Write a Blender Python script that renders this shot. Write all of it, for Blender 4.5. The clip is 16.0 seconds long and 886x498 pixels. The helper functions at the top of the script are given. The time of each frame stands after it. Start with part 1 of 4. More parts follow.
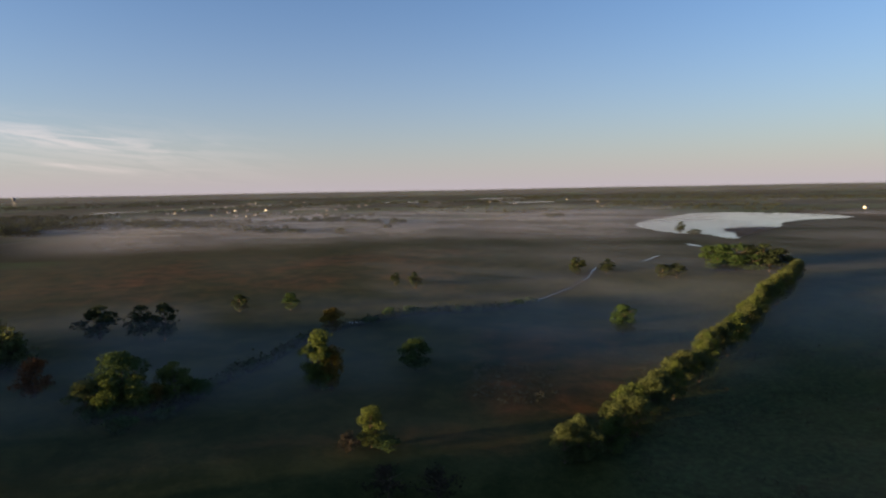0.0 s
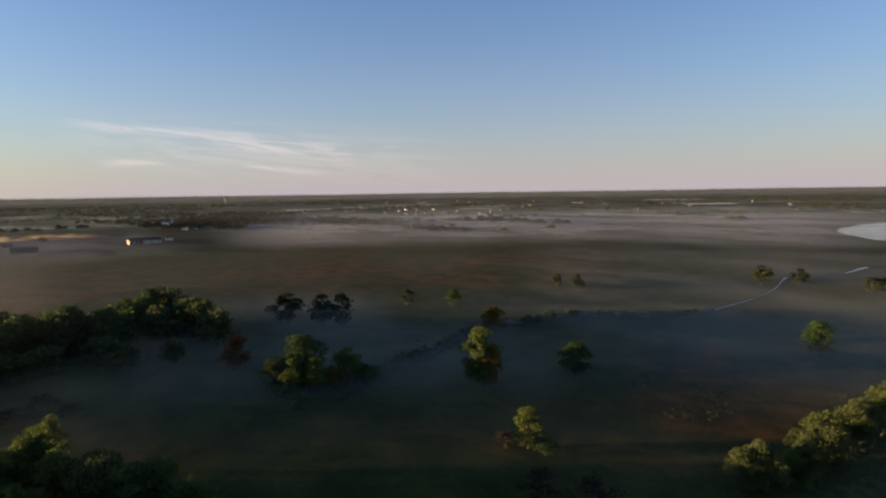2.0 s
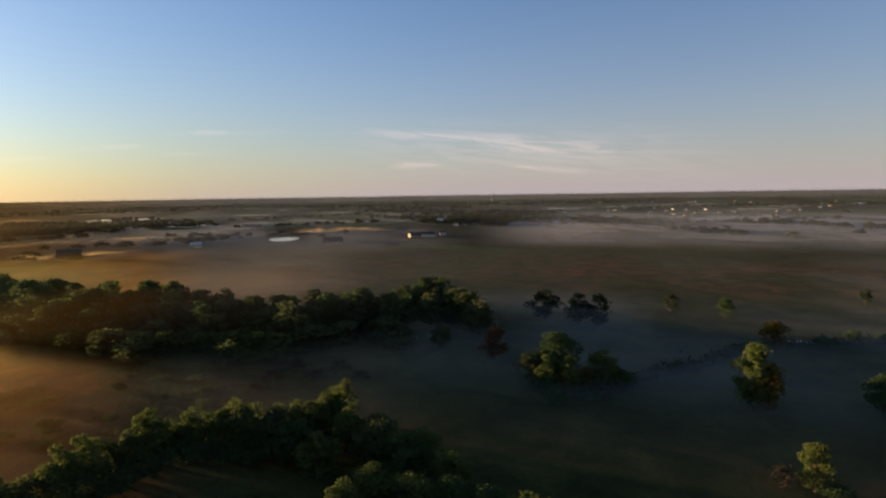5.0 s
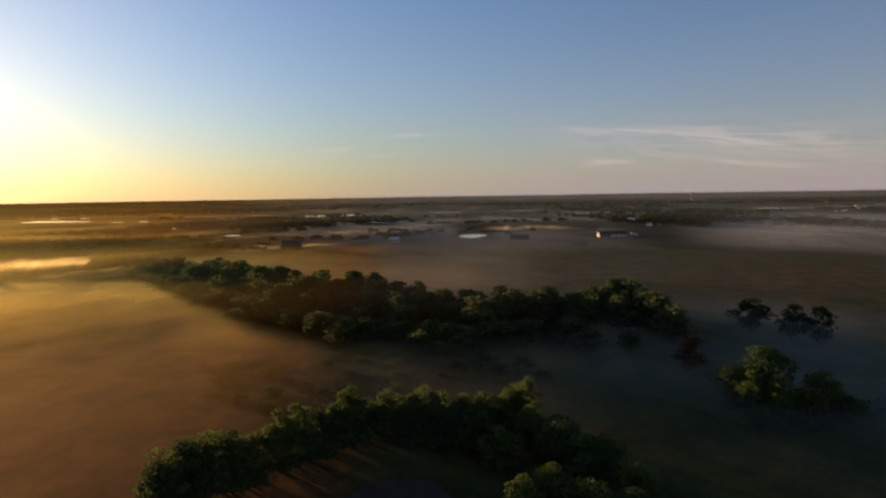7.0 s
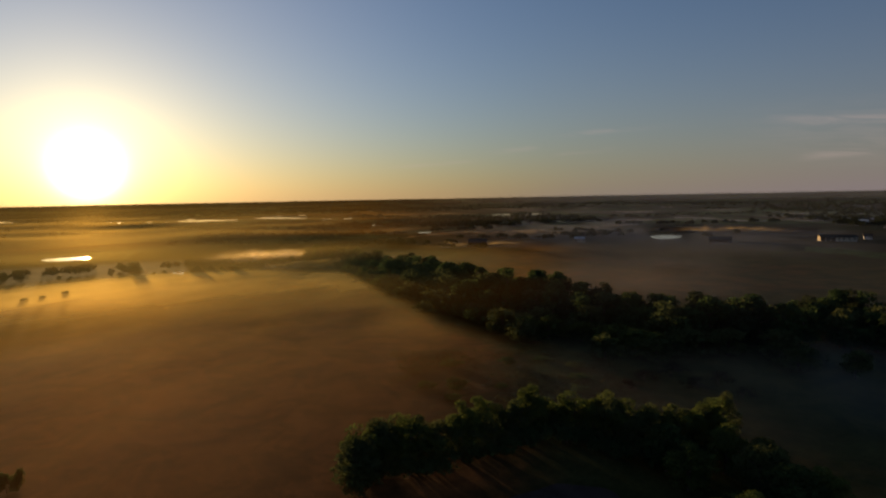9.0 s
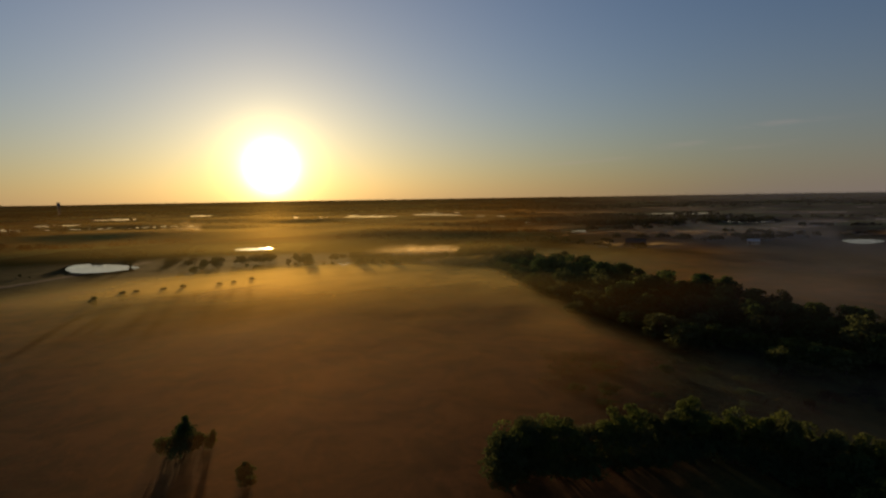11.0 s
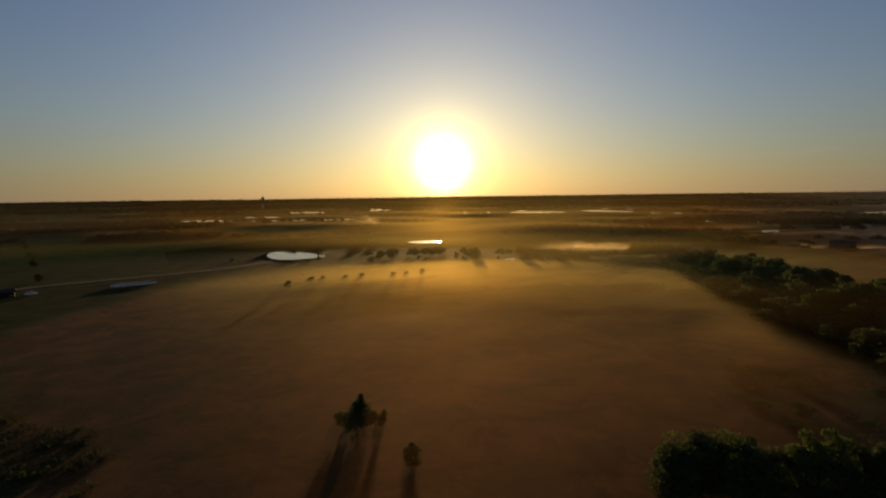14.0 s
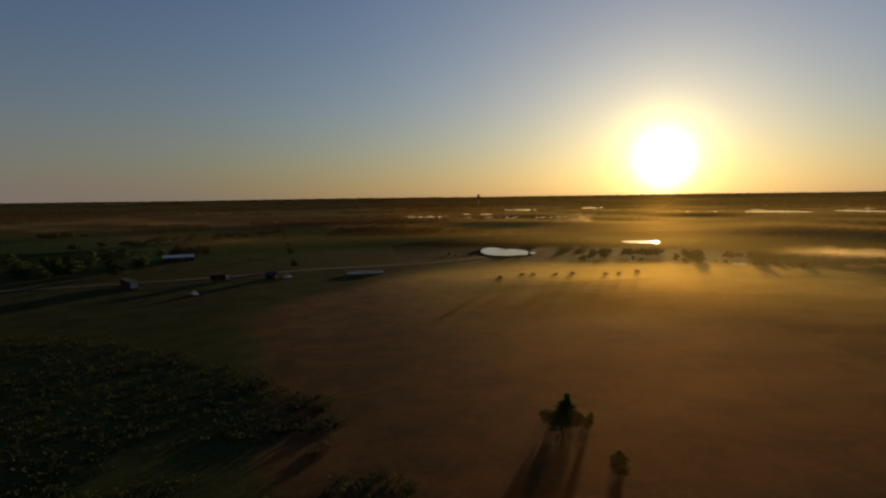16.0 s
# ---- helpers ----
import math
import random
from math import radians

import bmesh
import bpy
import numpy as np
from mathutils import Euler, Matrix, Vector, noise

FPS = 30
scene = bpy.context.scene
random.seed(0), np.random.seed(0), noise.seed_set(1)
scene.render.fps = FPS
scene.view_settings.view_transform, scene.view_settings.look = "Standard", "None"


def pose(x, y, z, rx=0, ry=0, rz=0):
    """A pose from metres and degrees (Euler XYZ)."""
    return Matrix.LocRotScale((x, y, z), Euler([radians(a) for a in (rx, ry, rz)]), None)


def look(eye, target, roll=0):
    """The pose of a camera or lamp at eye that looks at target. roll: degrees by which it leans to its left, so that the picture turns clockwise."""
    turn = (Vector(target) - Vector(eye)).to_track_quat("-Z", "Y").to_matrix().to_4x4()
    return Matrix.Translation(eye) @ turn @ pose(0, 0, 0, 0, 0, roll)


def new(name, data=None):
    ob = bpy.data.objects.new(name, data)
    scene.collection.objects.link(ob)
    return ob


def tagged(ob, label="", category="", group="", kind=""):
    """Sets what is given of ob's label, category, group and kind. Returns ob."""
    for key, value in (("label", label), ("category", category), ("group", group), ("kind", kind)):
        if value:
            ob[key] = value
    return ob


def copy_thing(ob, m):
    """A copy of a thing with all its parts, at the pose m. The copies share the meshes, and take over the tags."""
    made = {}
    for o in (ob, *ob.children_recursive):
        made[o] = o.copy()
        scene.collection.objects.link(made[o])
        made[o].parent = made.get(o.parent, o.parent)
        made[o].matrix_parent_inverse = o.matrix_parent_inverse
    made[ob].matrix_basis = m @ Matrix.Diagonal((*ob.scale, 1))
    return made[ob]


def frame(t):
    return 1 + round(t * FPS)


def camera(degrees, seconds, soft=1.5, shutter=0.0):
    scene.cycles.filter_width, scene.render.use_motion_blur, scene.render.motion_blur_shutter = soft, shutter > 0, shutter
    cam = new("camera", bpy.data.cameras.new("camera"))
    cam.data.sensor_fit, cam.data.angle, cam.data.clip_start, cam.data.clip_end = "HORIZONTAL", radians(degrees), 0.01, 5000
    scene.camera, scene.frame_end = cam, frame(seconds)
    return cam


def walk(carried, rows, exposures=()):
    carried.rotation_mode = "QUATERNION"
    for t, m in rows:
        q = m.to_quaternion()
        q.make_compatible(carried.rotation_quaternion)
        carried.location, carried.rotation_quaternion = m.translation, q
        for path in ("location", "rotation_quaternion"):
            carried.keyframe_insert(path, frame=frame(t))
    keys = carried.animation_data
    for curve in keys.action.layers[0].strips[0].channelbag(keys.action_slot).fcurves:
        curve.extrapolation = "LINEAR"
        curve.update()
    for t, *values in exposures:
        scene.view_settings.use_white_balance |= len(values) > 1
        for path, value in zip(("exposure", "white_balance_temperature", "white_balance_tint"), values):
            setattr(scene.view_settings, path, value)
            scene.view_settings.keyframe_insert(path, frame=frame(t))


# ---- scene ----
# Hovering camera 40 m over misty farmland at sunrise; azimuths are degrees to the left of +y.
cam = camera(73.9, 16.0, soft=2.3)
EYE_HEIGHT = 40.0


def aim(yaw, pitch, roll):
    return pose(0, 0, EYE_HEIGHT, 90 + pitch, 0, yaw) @ pose(0, 0, 0, 0, 0, roll)


PATH = [
    (0, aim(0.00, -5.79, -1.03)),
    (0.5, aim(4.13, -5.76, -1.05)),
    (1, aim(9.03, -5.64, -1.05)),
    (1.5, aim(13.24, -5.57, -0.98)),
    (2, aim(15.76, -5.53, -0.83)),
    (2.5, aim(17.49, -5.54, -0.76)),
    (3, aim(19.69, -5.48, -0.73)),
    (3.5, aim(23.39, -5.44, -0.85)),
    (4, aim(27.63, -5.42, -0.87)),
    (4.5, aim(33.77, -5.36, -0.81)),
    (5, aim(40.69, -5.28, -0.88)),
    (7.5, aim(62.49, -5.11, -1.03)),
    (8, aim(66.63, -5.01, -1.14)),
    (8.5, aim(71.24, -5.01, -1.02)),
    (9, aim(76.60, -4.98, -1.08)),
    (9.5, aim(81.80, -4.93, -1.09)),
    (10, aim(86.09, -4.91, -0.98)),
    (12.5, aim(96.38, -5.08, -0.97)),
    (13, aim(98.78, -5.12, -0.93)),
    (13.5, aim(102.31, -5.17, -0.85)),
    (14, aim(107.50, -5.16, -0.75)),
    (14.5, aim(112.87, -5.15, -0.79)),
    (15, aim(118.07, -5.15, -0.70)),
    (15.5, aim(122.49, -5.18, -0.55)),
    (16, aim(127.89, -5.12, -0.78)),
]
walk(cam, PATH, exposures=[(0.0, 1.88, 6400, 10), (3.0, 1.88, 6450, 11), (5.0, 1.72, 6700, 12), (7.3, 1.32, 6950, 14), (8.0, 1.11, 7000, 14), (9.0, 0.55, 7050, 14), (10.5, 0.22, 7100, 14), (16.0, 0.22, 7100, 14)])

# ---- world, sun ----
SUN_AZ, SUN_EL = 107.4, 3.1
sun_dir = Vector((-math.sin(radians(SUN_AZ)) * math.cos(radians(SUN_EL)),
                  math.cos(radians(SUN_AZ)) * math.cos(radians(SUN_EL)), math.sin(radians(SUN_EL))))


class Nodes:
    """Short way to write node trees."""

    def __init__(self, tree):
        self.tree = tree

    def add(self, kind, **values):
        n = self.tree.nodes.new(kind)
        for key, value in values.items():
            setattr(n, key, value)
        return n

    def put(self, socket, value):
        if isinstance(value, bpy.types.NodeSocket):
            self.tree.links.new(value, socket)
        elif value is not None:
            socket.default_value = value

    def math(self, op, a, b=None, c=None, clamp=False):
        n = self.add("ShaderNodeMath", operation=op, use_clamp=clamp)
        for s, v in zip(n.inputs, (a, b, c)):
            self.put(s, v)
        return n.outputs[0]

    def vec(self, op, a, b=None):
        n = self.add("ShaderNodeVectorMath", operation=op)
        self.put(n.inputs[0], a)
        self.put(n.inputs[1], b)
        return n

    def mix(self, fac, a, b, blend="MIX"):
        n = self.add("ShaderNodeMix", data_type="RGBA", blend_type=blend)
        self.put(n.inputs[0], fac)
        self.put(n.inputs[6], a)
        self.put(n.inputs[7], b)
        return n.outputs[2]

    def noise(self, vector, scale, detail=4.0, rough=0.55, distort=0.0):
        n = self.add("ShaderNodeTexNoise")
        self.put(n.inputs["Vector"], vector)
        n.inputs["Scale"].default_value = scale
        n.inputs["Detail"].default_value = detail
        n.inputs["Roughness"].default_value = rough
        n.inputs["Distortion"].default_value = distort
        return n.outputs["Fac"]

    def span(self, value, lo, hi, a=0.0, b=1.0):
        n = self.add("ShaderNodeMapRange", interpolation_type="SMOOTHSTEP")
        for s, v in zip(n.inputs, (value, lo, hi, a, b)):
            self.put(s, v)
        return n.outputs[0]


world = bpy.data.worlds.new("dawn_sky")
scene.world = world
world.use_nodes = True
world.node_tree.nodes.clear()
w = Nodes(world.node_tree)
sky = w.add("ShaderNodeTexSky", sky_type="NISHITA", sun_disc=False, sun_elevation=radians(SUN_EL),
            sun_rotation=radians(-SUN_AZ), altitude=200.0, air_density=1.0, dust_density=0.6, ozone_density=2.0)
way = w.vec("NORMALIZE", w.add("ShaderNodeTexCoord").outputs["Generated"]).outputs[0]
xyz = w.add("ShaderNodeSeparateXYZ")
w.put(xyz.inputs[0], way)
up = w.math("MAXIMUM", xyz.outputs[2], 0.0)
toward = w.math("MAXIMUM", w.vec("DOT_PRODUCT", way, tuple(sun_dir)).outputs["Value"], 0.0)
sky_light = w.mix(1.0, sky.outputs[0], (0.055, 0.076, 0.109, 1), "MULTIPLY")
# pale pink haze low over the horizon
sunward = w.span(toward, 0.68, 0.985)
belt = w.math("MULTIPLY", w.math("POWER", 2.718, w.math("MULTIPLY", up, -6.5)), w.math("SUBTRACT", 1.0, w.math("MULTIPLY", sunward, 0.75)))
total = w.mix(w.math("MULTIPLY", belt, 0.82), sky_light, w.mix(w.span(toward, 0.35, 0.85), (0.160, 0.142, 0.158, 1), (0.172, 0.152, 0.128, 1)))
gold = w.math("MULTIPLY", w.math("POWER", 2.718, w.math("MULTIPLY", up, -15.0)), sunward)
total = w.mix(w.math("MULTIPLY", gold, 0.66), total, (0.24, 0.172, 0.096, 1))
# thin cirrus: long wisps low in the sky, each with its azimuth, elevation, half length, half thickness (degrees), slope and strength
az = w.math("MULTIPLY", w.math("ARCTAN2", w.math("MULTIPLY", xyz.outputs[0], -1.0), xyz.outputs[1]), 57.3)
el = w.math("MULTIPLY", w.math("ARCSINE", xyz.outputs[2]), 57.3)
spread = w.add("ShaderNodeCombineXYZ")
w.put(spread.inputs[0], w.math("MULTIPLY", az, 0.11))
w.put(spread.inputs[1], w.math("ADD", w.math("MULTIPLY", el, 0.9), w.math("MULTIPLY", az, -0.09)))
fibre = w.noise(spread.outputs[0], 1.6, 6.0, 0.6, 0.8)
wobble = w.math("MULTIPLY", w.math("SUBTRACT", w.noise(spread.outputs[0], 0.9, 3.0), 0.5), 1.1)
cloud = None
for a0, e0, long, thick, slope, strength in ((41.5, 5.45, 7.5, 0.34, 0.095, 0.6), (31.0, 4.45, 9.0, 0.75, 0.16, 0.55), (42.5, 2.95, 4.5, 0.35, -0.09, 0.5), (30.5, 2.35, 5.0, 0.28, 0.10, 0.45),
                                             (32.0, 4.0, 22.0, 2.4, 0.06, 0.30), (60.5, 5.85, 6.0, 0.22, -0.04, 0.40), (69.5, 4.4, 2.8, 0.28, -0.10, 0.5), (77.5, 3.2, 5.5, 0.20, -0.06, 0.45),
                                             (63.0, 4.0, 3.5, 0.22, -0.06, 0.35)):
    off = w.math("SUBTRACT", az, a0)
    across = w.math("DIVIDE", w.math("ADD", w.math("SUBTRACT", w.math("SUBTRACT", el, e0), w.math("MULTIPLY", off, slope)), w.math("MULTIPLY", wobble, min(1.0, thick * 2.2))), thick)
    wisp = w.math("MULTIPLY", w.span(w.math("ABSOLUTE", off), long, long * 0.25), w.span(w.math("ABSOLUTE", across), 1.5, 0.0))
    wisp = w.math("MULTIPLY", w.math("MULTIPLY", wisp, w.span(fibre, 0.34, 0.66, 0.1, 1.0)), strength)
    cloud = wisp if cloud is None else w.math("ADD", cloud, wisp, clamp=True)
total = w.mix(w.math("MULTIPLY", cloud, 0.42), total, (0.33, 0.265, 0.25, 1))
# the unseen upper sky is greyed so that its light tints shade less blue
grey = w.add("ShaderNodeRGBToBW")
w.put(grey.inputs[0], total)
total = w.mix(w.span(up, 0.35, 0.85, 0.0, 0.4), total, w.mix(1.0, grey.outputs[0], (1.04, 1.04, 1.0, 1), "MULTIPLY"))
# the sun's aureole
for power, colour in ((2800.0, (6.0, 5.7, 5.0, 1)), (600.0, (1.25, 1.02, 0.38, 1)), (120.0, (0.22, 0.18, 0.085, 1)), (9.0, (0.105, 0.092, 0.082, 1))):
    total = w.mix(w.math("POWER", toward, power), total, w.mix(1.0, total, colour, "ADD"))
back = w.add("ShaderNodeBackground")
w.put(back.inputs[0], total)
back.inputs[1].default_value = 1.0
w.put(w.add("ShaderNodeOutputWorld").inputs[0], back.outputs[0])

sun = new("sun", bpy.data.lights.new("sun", "SUN"))
sun.data.energy, sun.data.angle, sun.data.color = 4.75, radians(1.2), (1.0, 0.66, 0.29)
sun.matrix_world = look(sun_dir * 50, (0, 0, 0))


# ---- materials ----
def material(name):
    m = bpy.data.materials.new(name)
    m.use_nodes = True
    m.node_tree.nodes.clear()
    return m, Nodes(m.node_tree)


def finish(n, shader):
    n.put(n.add("ShaderNodeOutputMaterial").inputs[0], shader)


def principled(n, colour, rough=0.8, metal=0.0, normal=None, spec=0.3):
    b = n.add("ShaderNodeBsdfPrincipled")
    n.put(b.inputs["Base Color"], colour)
    n.put(b.inputs["Roughness"], rough)
    b.inputs["Metallic"].default_value = metal
    b.inputs["Specular IOR Level"].default_value = spec
    if normal is not None:
        n.put(b.inputs["Normal"], normal)
    return b.outputs[0]


def bump(n, height, strength=0.5, distance=0.1):
    b = n.add("ShaderNodeBump")
    b.inputs["Strength"].default_value = strength
    b.inputs["Distance"].default_value = distance
    n.put(b.inputs["Height"], height)
    return b.outputs[0]


def plain(name, colour, rough=0.7, metal=0.0, scale=1.5, vary=0.25):
    """A painted or weathered surface: two scales of stain over one colour."""
    m, n = material(name)
    p = n.add("ShaderNodeTexCoord").outputs["Object"]
    stain = n.math("ADD", n.math("MULTIPLY", n.noise(p, scale), 0.6), n.math("MULTIPLY", n.noise(p, scale * 9), 0.4))
    dark = tuple(c * (1 - vary) for c in colour) + (1,)
    light = tuple(min(1, c * (1 + vary)) for c in colour) + (1,)
    finish(n, principled(n, n.mix(n.span(stain, 0.3, 0.7), dark, light), rough, metal,
                         bump(n, n.noise(p, scale * 14), 0.3, 0.02), 0.5 if rough < 0.5 else 0.08))
    return m


def foliage(name, dark, light, warm, glow=0.36):
    """Leaves: colour varies from tree to tree, from clump to clump and from leaf to leaf; light also comes through."""
    m, n = material(name)
    geo = n.add("ShaderNodeNewGeometry")
    info = n.add("ShaderNodeObjectInfo")
    clump = n.noise(geo.outputs["Position"], 0.35, 3.0)
    c = n.mix(n.span(clump, 0.3, 0.7), dark + (1,), light + (1,))
    c = n.mix(n.math("MULTIPLY", info.outputs["Random"], 0.45), c, warm + (1,))
    c = n.mix(n.math("MULTIPLY", n.span(geo.outputs["Random Per Island"], 0.55, 1.0), 0.45), c, light + (1,))
    d = n.add("ShaderNodeBsdfDiffuse")
    n.put(d.inputs[0], c)
    t = n.add("ShaderNodeBsdfTranslucent")
    n.put(t.inputs[0], c)
    mix = n.add("ShaderNodeMixShader")
    mix.inputs[0].default_value = glow
    n.put(mix.inputs[1], d.outputs[0])
    n.put(mix.inputs[2], t.outputs[0])
    finish(n, mix.outputs[0])
    return m


def ground_material():
    m, n = material("grassland")
    p = n.add("ShaderNodeNewGeometry").outputs["Position"]
    dry = n.add("ShaderNodeAttribute", attribute_name="dry").outputs["Fac"]
    lush = n.add("ShaderNodeAttribute", attribute_name="lush").outputs["Fac"]
    far = n.add("ShaderNodeAttribute", attribute_name="parcel").outputs["Fac"]
    big = n.noise(p, 0.012, 5.0, 0.6, 0.6)
    mid = n.noise(p, 0.09, 5.0, 0.65, 0.4)
    fine = n.noise(p, 0.9, 5.0, 0.7)
    grain = n.noise(p, 5.0, 3.0, 0.7)
    green = n.mix(n.span(mid, 0.3, 0.72), (0.021, 0.028, 0.009, 1), (0.050, 0.053, 0.018, 1))
    brown = n.mix(n.span(mid, 0.3, 0.7), (0.046, 0.016, 0.006, 1), (0.140, 0.050, 0.016, 1))
    how_dry = n.math("ADD", dry, n.math("MULTIPLY", n.math("SUBTRACT", n.math("ADD", n.math("MULTIPLY", big, 0.6), n.math("MULTIPLY", mid, 0.4)), 0.52), 1.7), clamp=True)
    c = n.mix(n.span(how_dry, 0.15, 0.8), green, brown)
    c = n.mix(n.math("MULTIPLY", lush, n.span(fine, 0.35, 0.75)), c, (0.052, 0.074, 0.024, 1))
    # parcels of farmland far off
    cells = n.add("ShaderNodeTexVoronoi", feature="F1", distance="MANHATTAN")
    n.put(cells.inputs["Vector"], n.vec("ADD", p, (130.0, 60.0, 0.0)).outputs[0])
    cells.inputs["Scale"].default_value = 0.0042
    cells.inputs["Randomness"].default_value = 0.75
    tone = n.add("ShaderNodeSeparateColor")
    n.put(tone.inputs[0], cells.outputs["Color"])
    field = n.mix(n.span(tone.outputs[0], 0.45, 0.85), (0.022, 0.036, 0.014, 1), (0.044, 0.042, 0.022, 1))
    field = n.mix(n.span(tone.outputs[1], 0.52, 0.6), field, (0.060, 0.098, 0.034, 1))
    field = n.mix(n.span(mid, 0.35, 0.8), field, (0.030, 0.030, 0.018, 1))
    c = n.mix(far, c, field)
    c = n.mix(n.span(fine, 0.25, 0.8, 0.0, 0.55), c, n.mix(1.0, c, (1.7, 1.65, 1.6, 1), "MULTIPLY"))
    c = n.mix(n.span(grain, 0.6, 0.35, 0.0, 0.6), c, n.mix(1.0, c, (0.45, 0.45, 0.45, 1), "MULTIPLY"))
    h = n.math("ADD", n.math("MULTIPLY", fine, 0.7), n.math("MULTIPLY", grain, 0.3))
    shader = principled(n, c, 0.95, 0.0, bump(n, h, 0.18, 0.4), 0.055)
    n.put(shader.node.inputs["Specular IOR Level"], n.math("MULTIPLY", n.math("ADD", 0.012, n.math("MULTIPLY", dry, 0.05)), n.math("SUBTRACT", 1.0, far)))
    finish(n, shader)
    return m


def water_material():
    m, n = material("still_water")
    p = n.add("ShaderNodeNewGeometry").outputs["Position"]
    finish(n, principled(n, (0.02, 0.028, 0.03, 1), n.span(n.noise(p, 0.02, 3.0), 0.3, 0.7, 0.02, 0.09), 0.0,
                         bump(n, n.noise(p, 1.2, 3.0), 0.04, 0.05), 0.5))
    return m


def mist_material(name, scale, lo, hi, most, through_light=0.0):
    """Thin ground mist: droplets that scatter the light in every direction, drifting in streaks."""
    m, n = material(name)
    p = n.add("ShaderNodeNewGeometry").outputs["Position"]
    dens = n.add("ShaderNodeAttribute", attribute_name="thickness").outputs["Fac"]
    flow = n.add("ShaderNodeMapping", vector_type="TEXTURE")
    n.put(flow.inputs["Vector"], p)
    flow.inputs["Rotation"].default_value = (0, 0, radians(148))
    flow.inputs["Scale"].default_value = (1.7, 0.95, 1.5)
    drift = n.math("ADD", n.math("MULTIPLY", n.noise(flow.outputs[0], scale, 3.0, 0.5, 0.8), 0.80),
                   n.math("MULTIPLY", n.noise(flow.outputs[0], scale * 5.0, 2.5, 0.5, 0.5), 0.20))
    a = n.math("MULTIPLY", n.math("MULTIPLY", n.span(drift, lo, hi), dens), most, clamp=True)
    d = n.add("ShaderNodeBsdfDiffuse")
    # turns the neutral mist colour golden, as low sunlight would; above 1 yellower
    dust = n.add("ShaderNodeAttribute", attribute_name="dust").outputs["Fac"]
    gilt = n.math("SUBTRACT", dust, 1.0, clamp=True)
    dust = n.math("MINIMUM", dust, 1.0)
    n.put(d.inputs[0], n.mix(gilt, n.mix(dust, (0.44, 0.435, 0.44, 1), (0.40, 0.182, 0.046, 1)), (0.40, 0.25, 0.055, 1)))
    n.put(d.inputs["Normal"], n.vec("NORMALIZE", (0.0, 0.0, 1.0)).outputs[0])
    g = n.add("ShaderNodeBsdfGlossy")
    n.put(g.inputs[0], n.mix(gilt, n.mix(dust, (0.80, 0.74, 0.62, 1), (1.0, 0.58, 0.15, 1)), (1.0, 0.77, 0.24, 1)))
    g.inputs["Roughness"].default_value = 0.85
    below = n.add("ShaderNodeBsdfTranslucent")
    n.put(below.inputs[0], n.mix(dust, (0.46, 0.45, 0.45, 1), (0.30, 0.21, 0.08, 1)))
    veil = n.add("ShaderNodeAddShader")
    n.put(veil.inputs[0], d.outputs[0])
    n.put(veil.inputs[1], below.outputs[0])
    both = n.add("ShaderNodeMixShader")
    n.put(both.inputs[0], n.math("ADD", 0.12, n.math("MULTIPLY", dust, 0.78)))
    n.put(both.inputs[1], veil.outputs[0])
    n.put(both.inputs[2], g.outputs[0])
    if through_light:
        t = n.add("ShaderNodeBsdfTranslucent")
        # sun gold is mixed into the colour of the light passing through
        t.inputs[0].default_value = (0.92, 0.72, 0.40, 1)
        lit = n.add("ShaderNodeMixShader")
        lit.inputs[0].default_value = through_light
        n.put(lit.inputs[1], both.outputs[0])
        n.put(lit.inputs[2], t.outputs[0])
        both = lit
    mix = n.add("ShaderNodeMixShader")
    n.put(mix.inputs[0], a)
    n.put(mix.inputs[1], n.add("ShaderNodeBsdfTransparent").outputs[0])
    n.put(mix.inputs[2], both.outputs[0])
    finish(n, mix.outputs[0])
    return m


GRASS = ground_material()
WATER = water_material()
MUD = plain("muddy_water", (0.034, 0.022, 0.018), 0.6, 0.0, 0.3, 0.3)
BARK = plain("grey_brown_bark", (0.085, 0.065, 0.05), 0.9, 0.0, 2.0, 0.4)
LEAF_DARK = foliage("dark_green_leaves", (0.028, 0.050, 0.020), (0.056, 0.094, 0.035), (0.066, 0.090, 0.033), 0.40)
LEAF_FRESH = foliage("fresh_green_leaves", (0.040, 0.056, 0.024), (0.084, 0.104, 0.044), (0.094, 0.101, 0.040), 0.42)
LEAF_YELLOW = foliage("yellow_green_leaves", (0.042, 0.062, 0.020), (0.091, 0.123, 0.036), (0.100, 0.113, 0.034), 0.42)
LEAF_AMBER = foliage("amber_leaves", (0.058, 0.056, 0.015), (0.118, 0.098, 0.024), (0.135, 0.084, 0.024))
LEAF_DRY = foliage("dry_grey_brown_leaves", (0.018, 0.016, 0.013), (0.036, 0.031, 0.024), (0.034, 0.026, 0.020), 0.15)
LEAF_RUST = foliage("rust_brown_leaves", (0.075, 0.036, 0.018), (0.15, 0.068, 0.032), (0.11, 0.06, 0.03))
LEAF_DUSK = foliage("dull_olive_leaves", (0.022, 0.034, 0.018), (0.040, 0.054, 0.027), (0.042, 0.048, 0.024))
LEAF_FAR = foliage("far_dark_leaves", (0.018, 0.026, 0.011), (0.036, 0.044, 0.018), (0.034, 0.034, 0.016), 0.15)
WEED = foliage("weed_leaves", (0.030, 0.038, 0.016), (0.070, 0.072, 0.034), (0.065, 0.06, 0.03))
STRAW = foliage("straw_tuft_blades", (0.060, 0.058, 0.036), (0.125, 0.115, 0.070), (0.10, 0.09, 0.055), 0.3)
WHITE_PAINT = plain("white_painted_boards", (0.78, 0.76, 0.72), 0.6, 0.0, 0.5, 0.1)
